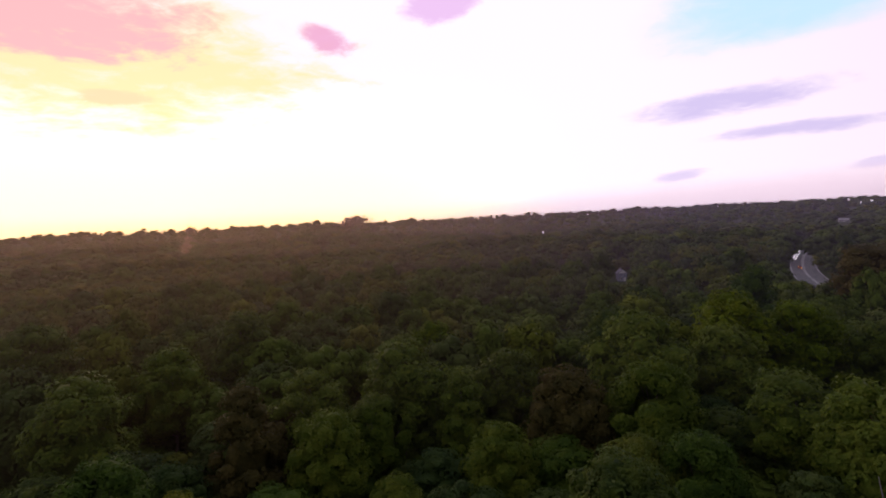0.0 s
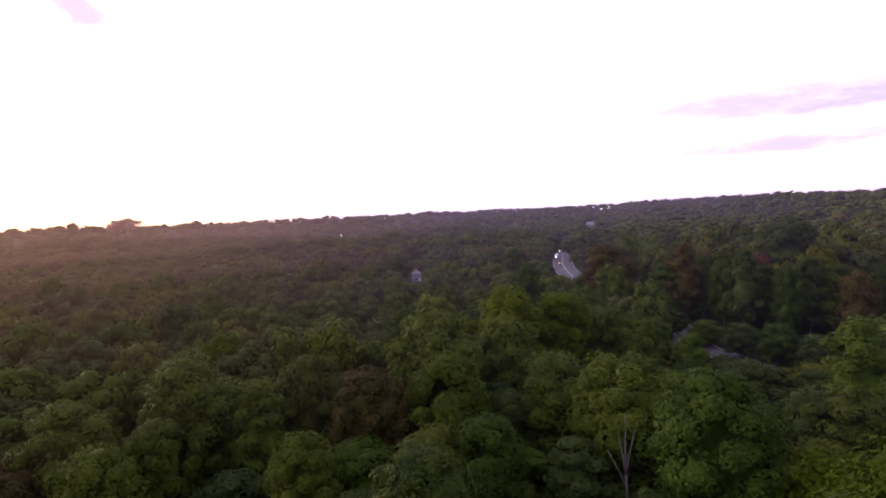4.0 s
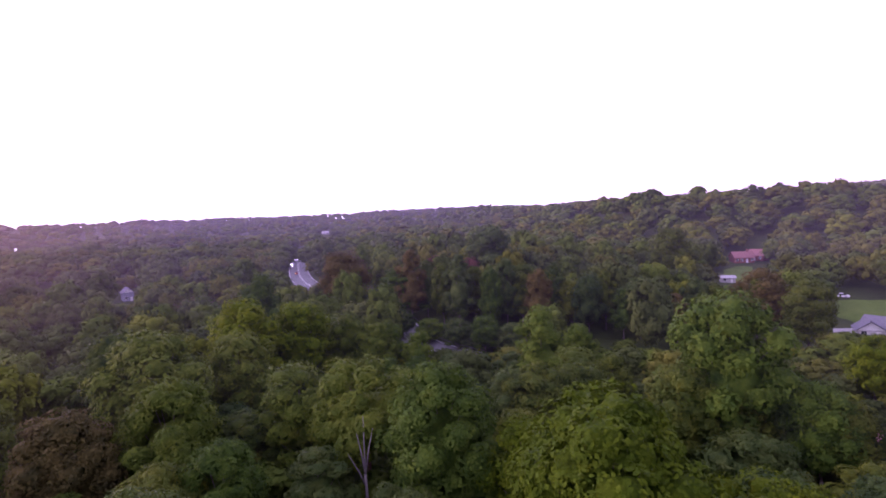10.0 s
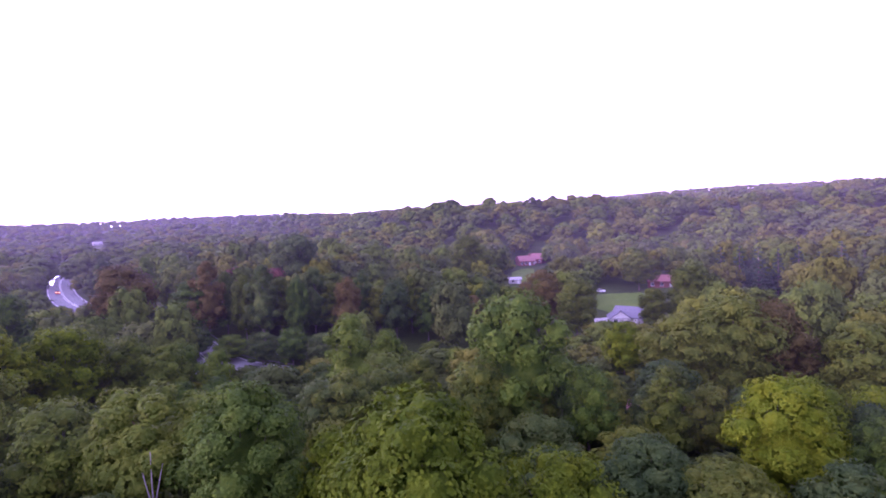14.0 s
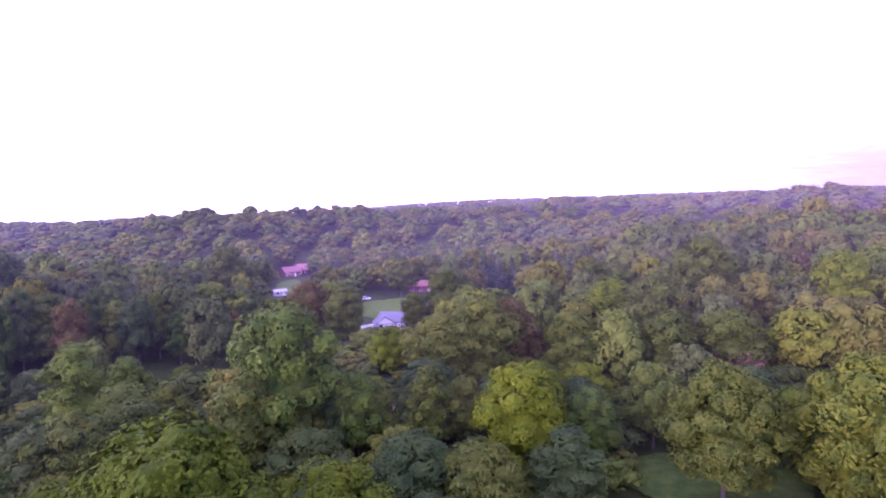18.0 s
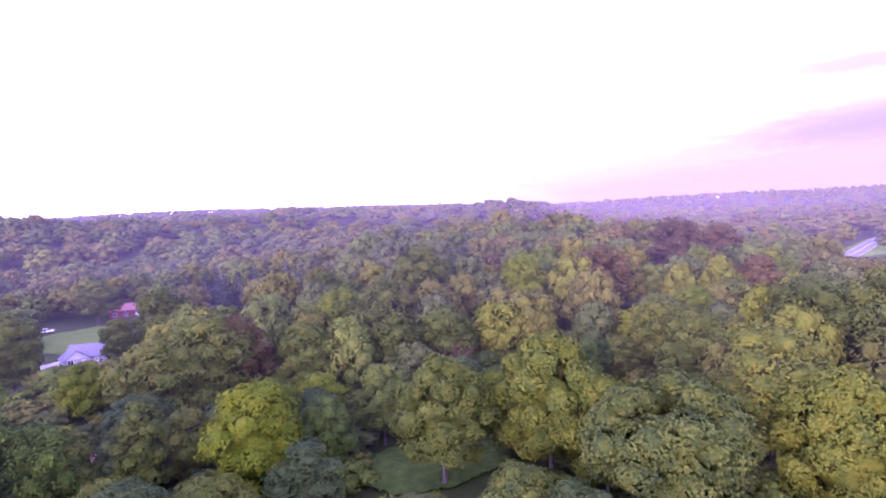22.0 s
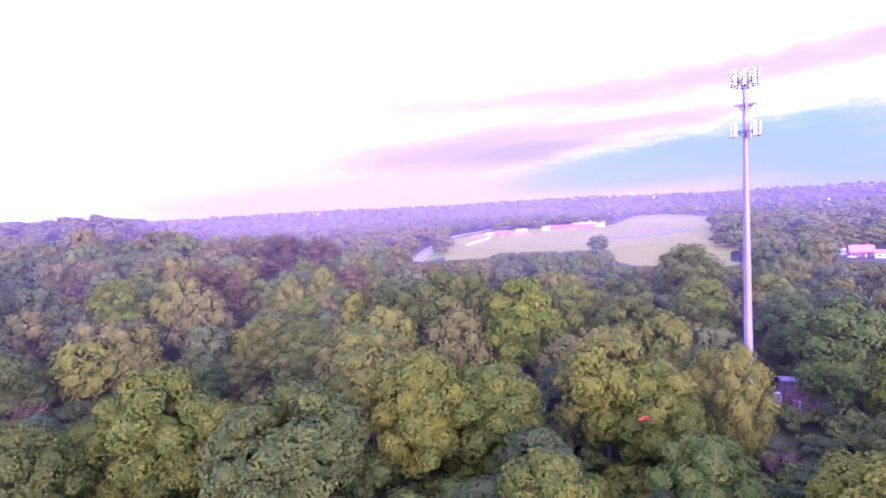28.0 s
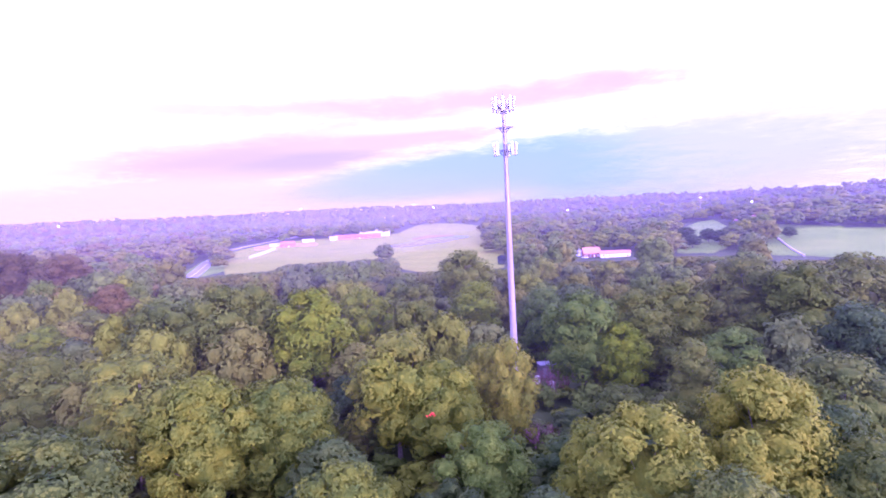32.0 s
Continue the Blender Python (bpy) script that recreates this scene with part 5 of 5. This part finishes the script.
car(162.0, 592, 190, M_carwhite, "white car driving on the highway by the meadow", 0, 3)
car(200.9, 404, 70, M_carwhite, "white car parked in the farm yard")
car(203.0, 398, 100, M_carwhite, "white car parked beside the farm shed")

# ---- fences and far lamps ----
WALL_LINE = smooth_line([(217.9, 500), (218.6, 455), (219.4, 410), (220.3, 372)], 3)
wall = new("field_wall")
for i in range(0, len(WALL_LINE) - 1):
    p, q = WALL_LINE[i], WALL_LINE[i + 1]
    z = float(ground_z(*((p + q) / 2)))
    d = q - p
    o = part("block", box(0, 0, 0.55, d.length * 0.98, 0.7, 1.5, 0.05), plain("field_stone", (0.36, 0.33, 0.33), 0.9) if i == 0 else bpy.data.materials["field_stone"], wall)
    o.matrix_local = pose((p.x + q.x) / 2, (p.y + q.y) / 2, z, 0, 0, math.degrees(math.atan2(d.y, d.x)))
tagged(wall, "low grey stone wall running down the pasture", "wall")

RAIL_LINE = [p for p in ROAD_LINES[0] if 36 < bearing_of(p.x, p.y) < 60]
rail = new("guard_rail")
pts = []
for i, p in enumerate(RAIL_LINE):
    d = (RAIL_LINE[min(i + 1, len(RAIL_LINE) - 1)] - RAIL_LINE[max(i - 1, 0)]).normalized()
    q = p + Vector((-d.y, d.x)) * (ROAD_HALF + 0.6)
    z = float(ground_z(q.x, q.y))
    pts.append(Vector((q.x, q.y, z + 0.75)))
    part("post", box(q.x, q.y, z + 0.4, 0.14, 0.14, 1.0), M_darksteel, rail)
for k in (0, 0.17):
    part("rail", rod([p + Vector((0, 0, -k)) for p in pts], [0.06] * len(pts), 6), M_darksteel, rail)
tagged(rail, "dark steel guard rail along the highway", "guard rail")

M_lamp = glowing("lamp_head", (1.0, 0.97, 0.9), 14)
for az, r, el in ((182.9, 1900, 1.32), (185.0, 1800, 0.86), (171.1, 2100, 1.38), (36.6, 1250, -0.55), (37.3, 1260, -0.5), (212.0, 1150, 0.35), (216.3, 900, -0.35), (199.3, 1000, -0.2), (150.0, 1700, 0.2), (8.9, 700, -2.6)):
    lamp = new("flood_light")
    x, y = compass(az, r)
    zt, z0 = 36 + r * math.tan(radians(el)), float(ground_z(x, y))
    zt = max(zt, z0 + 16)
    lamp.matrix_world = pose(x, y, z0, 0, 0, -az)
    part("pole", rod([(0, 0, -0.3), (0, 0, zt - z0)], [0.25, 0.15], 8), M_steel, lamp)
    k = r / 1500
    bm = box(0, -0.4, zt - z0, 3.2 * k, 1.0, 1.3 * k, 0.2)
    part("lamp_head", bm, M_lamp, lamp, "lit white lamp head")
    tagged(lamp, "distant lit floodlight on a tall mast above the trees", "floodlight", "far lights")


# ---- haze sheets and mist wisps ----
def haze_mist_material(name, colour, density, z_low, z_high, patchy):
    """Mostly clear haze or mist, thinning upward and in patches, with sunset glow painted in."""
    m = bpy.data.materials.new(name)
    m.use_nodes = True
    t = m.node_tree
    t.nodes.clear()
    N, L = t.nodes.new, t.links.new
    out, mix, clear, tr, df, both = N("ShaderNodeOutputMaterial"), N("ShaderNodeMixShader"), N("ShaderNodeBsdfTransparent"), N("ShaderNodeBsdfTranslucent"), N("ShaderNodeBsdfDiffuse"), N("ShaderNodeMixShader")
    # sunset glow put into the colour: warmer toward the sun's bearing
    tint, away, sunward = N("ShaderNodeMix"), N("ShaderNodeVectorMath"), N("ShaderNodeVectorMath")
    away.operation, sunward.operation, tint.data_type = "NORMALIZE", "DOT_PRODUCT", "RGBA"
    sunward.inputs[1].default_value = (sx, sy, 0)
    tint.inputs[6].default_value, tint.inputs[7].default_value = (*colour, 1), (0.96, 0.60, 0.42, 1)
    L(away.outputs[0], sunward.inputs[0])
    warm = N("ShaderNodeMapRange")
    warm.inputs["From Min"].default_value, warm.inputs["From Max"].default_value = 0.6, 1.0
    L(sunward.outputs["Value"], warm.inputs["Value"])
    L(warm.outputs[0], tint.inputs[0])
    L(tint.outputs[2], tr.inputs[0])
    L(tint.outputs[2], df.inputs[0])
    geo, sepz, mr, nz, mul, mul2 = N("ShaderNodeNewGeometry"), N("ShaderNodeSeparateXYZ"), N("ShaderNodeMapRange"), N("ShaderNodeTexNoise"), N("ShaderNodeMath"), N("ShaderNodeMath")
    mr.interpolation_type = "SMOOTHSTEP"
    mr.inputs["From Min"].default_value, mr.inputs["From Max"].default_value = z_high, z_low
    nz.inputs["Scale"].default_value, nz.inputs["Detail"].default_value = patchy, 3
    L(geo.outputs["Position"], sepz.inputs[0])
    L(geo.outputs["Position"], away.inputs[0])
    L(geo.outputs["Position"], nz.inputs["Vector"])
    L(sepz.outputs[2], mr.inputs["Value"])
    mul.operation = mul2.operation = "MULTIPLY"
    L(mr.outputs[0], mul.inputs[0])
    # denser toward the sun as well, to strengthen that painted glow
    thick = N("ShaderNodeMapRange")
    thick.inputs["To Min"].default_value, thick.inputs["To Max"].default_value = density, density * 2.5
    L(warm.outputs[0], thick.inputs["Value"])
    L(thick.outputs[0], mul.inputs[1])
    L(mul.outputs[0], mul2.inputs[0])
    nm = N("ShaderNodeMapRange")
    nm.inputs["From Min"].default_value, nm.inputs["From Max"].default_value, nm.inputs["To Min"].default_value, nm.inputs["To Max"].default_value = 0.3, 0.7, 0.55, 1.35
    L(nz.outputs["Fac"], nm.inputs["Value"])
    L(nm.outputs[0], mul2.inputs[1])
    L(mul2.outputs[0], mix.inputs[0])
    L(tr.outputs[0], both.inputs[1])
    L(df.outputs[0], both.inputs[2])
    both.inputs[0].default_value = 0.5
    L(clear.outputs[0], mix.inputs[1])
    L(both.outputs[0], mix.inputs[2])
    L(mix.outputs[0], out.inputs[0])
    return m


def haze_ring(r, wave, density, seed):
    """A sheet of painted haze ringed round the camera at about r metres, thinning out above the woods."""
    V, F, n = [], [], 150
    # heights fitted to the camera's eye level, 36 m
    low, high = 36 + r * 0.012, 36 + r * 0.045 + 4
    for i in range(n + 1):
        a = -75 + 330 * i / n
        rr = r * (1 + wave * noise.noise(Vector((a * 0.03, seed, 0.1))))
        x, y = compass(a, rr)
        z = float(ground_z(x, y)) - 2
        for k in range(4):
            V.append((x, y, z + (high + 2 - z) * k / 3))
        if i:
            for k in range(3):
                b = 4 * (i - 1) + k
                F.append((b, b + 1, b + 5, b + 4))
    ob = mesh_object("mist", V, F, haze_mist_material("evening_mist", (0.62, 0.48, 0.84), density, low, high, 0.006), True)
    return tagged(ob, "thin violet sheet standing in for haze over the woods", "mist", kind="stuff")


# near sheets tint the shadows violet, far ones paint the distance haze
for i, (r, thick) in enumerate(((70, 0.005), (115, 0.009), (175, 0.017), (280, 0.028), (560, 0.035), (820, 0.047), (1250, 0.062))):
    haze_ring(r, 0.08, thick, 1.0 + i)


def mist_wisp(az, r, z, wide, high, lean, seed):
    """A rising wisp of mist: a drift of many thin scraps."""
    rng = np.random.default_rng(seed)
    x, y = compass(az, r)
    n = 80
    u = rng.uniform(0, 1, n)
    side = (rng.normal(0, 0.28, n) * (0.35 + u) + lean * u) * wide
    c, s = math.cos(radians(az)), -math.sin(radians(az))
    P = np.stack([x + side * c + rng.normal(0, wide * 0.3, n) * math.sin(radians(az)), y + side * s + rng.normal(0, wide * 0.3, n) * math.cos(radians(az)), z + u * high], 1)
    V, F = leaf_cards(rng, P, rng.normal(0, 1, (n, 3)), wide * 0.2, 0.3)
    # the orange sunlight on the wisp is put into its colour
    me = quads_mesh("mist_wisp", V, F, haze_mist_material("rising_mist", (0.95, 0.72, 0.6), 0.09, 500, 900, 0.03))
    return tagged(new("mist_wisp", me), "small wisp of mist rising from the woods, sunset warmth in its colour", "mist", "wisps of mist", kind="stuff")


mist_wisp(-27.8, 640, 22, 14, 30, 0.5, 1)
mist_wisp(-12.4, 1050, 46, 42, 16, 0.8, 2)
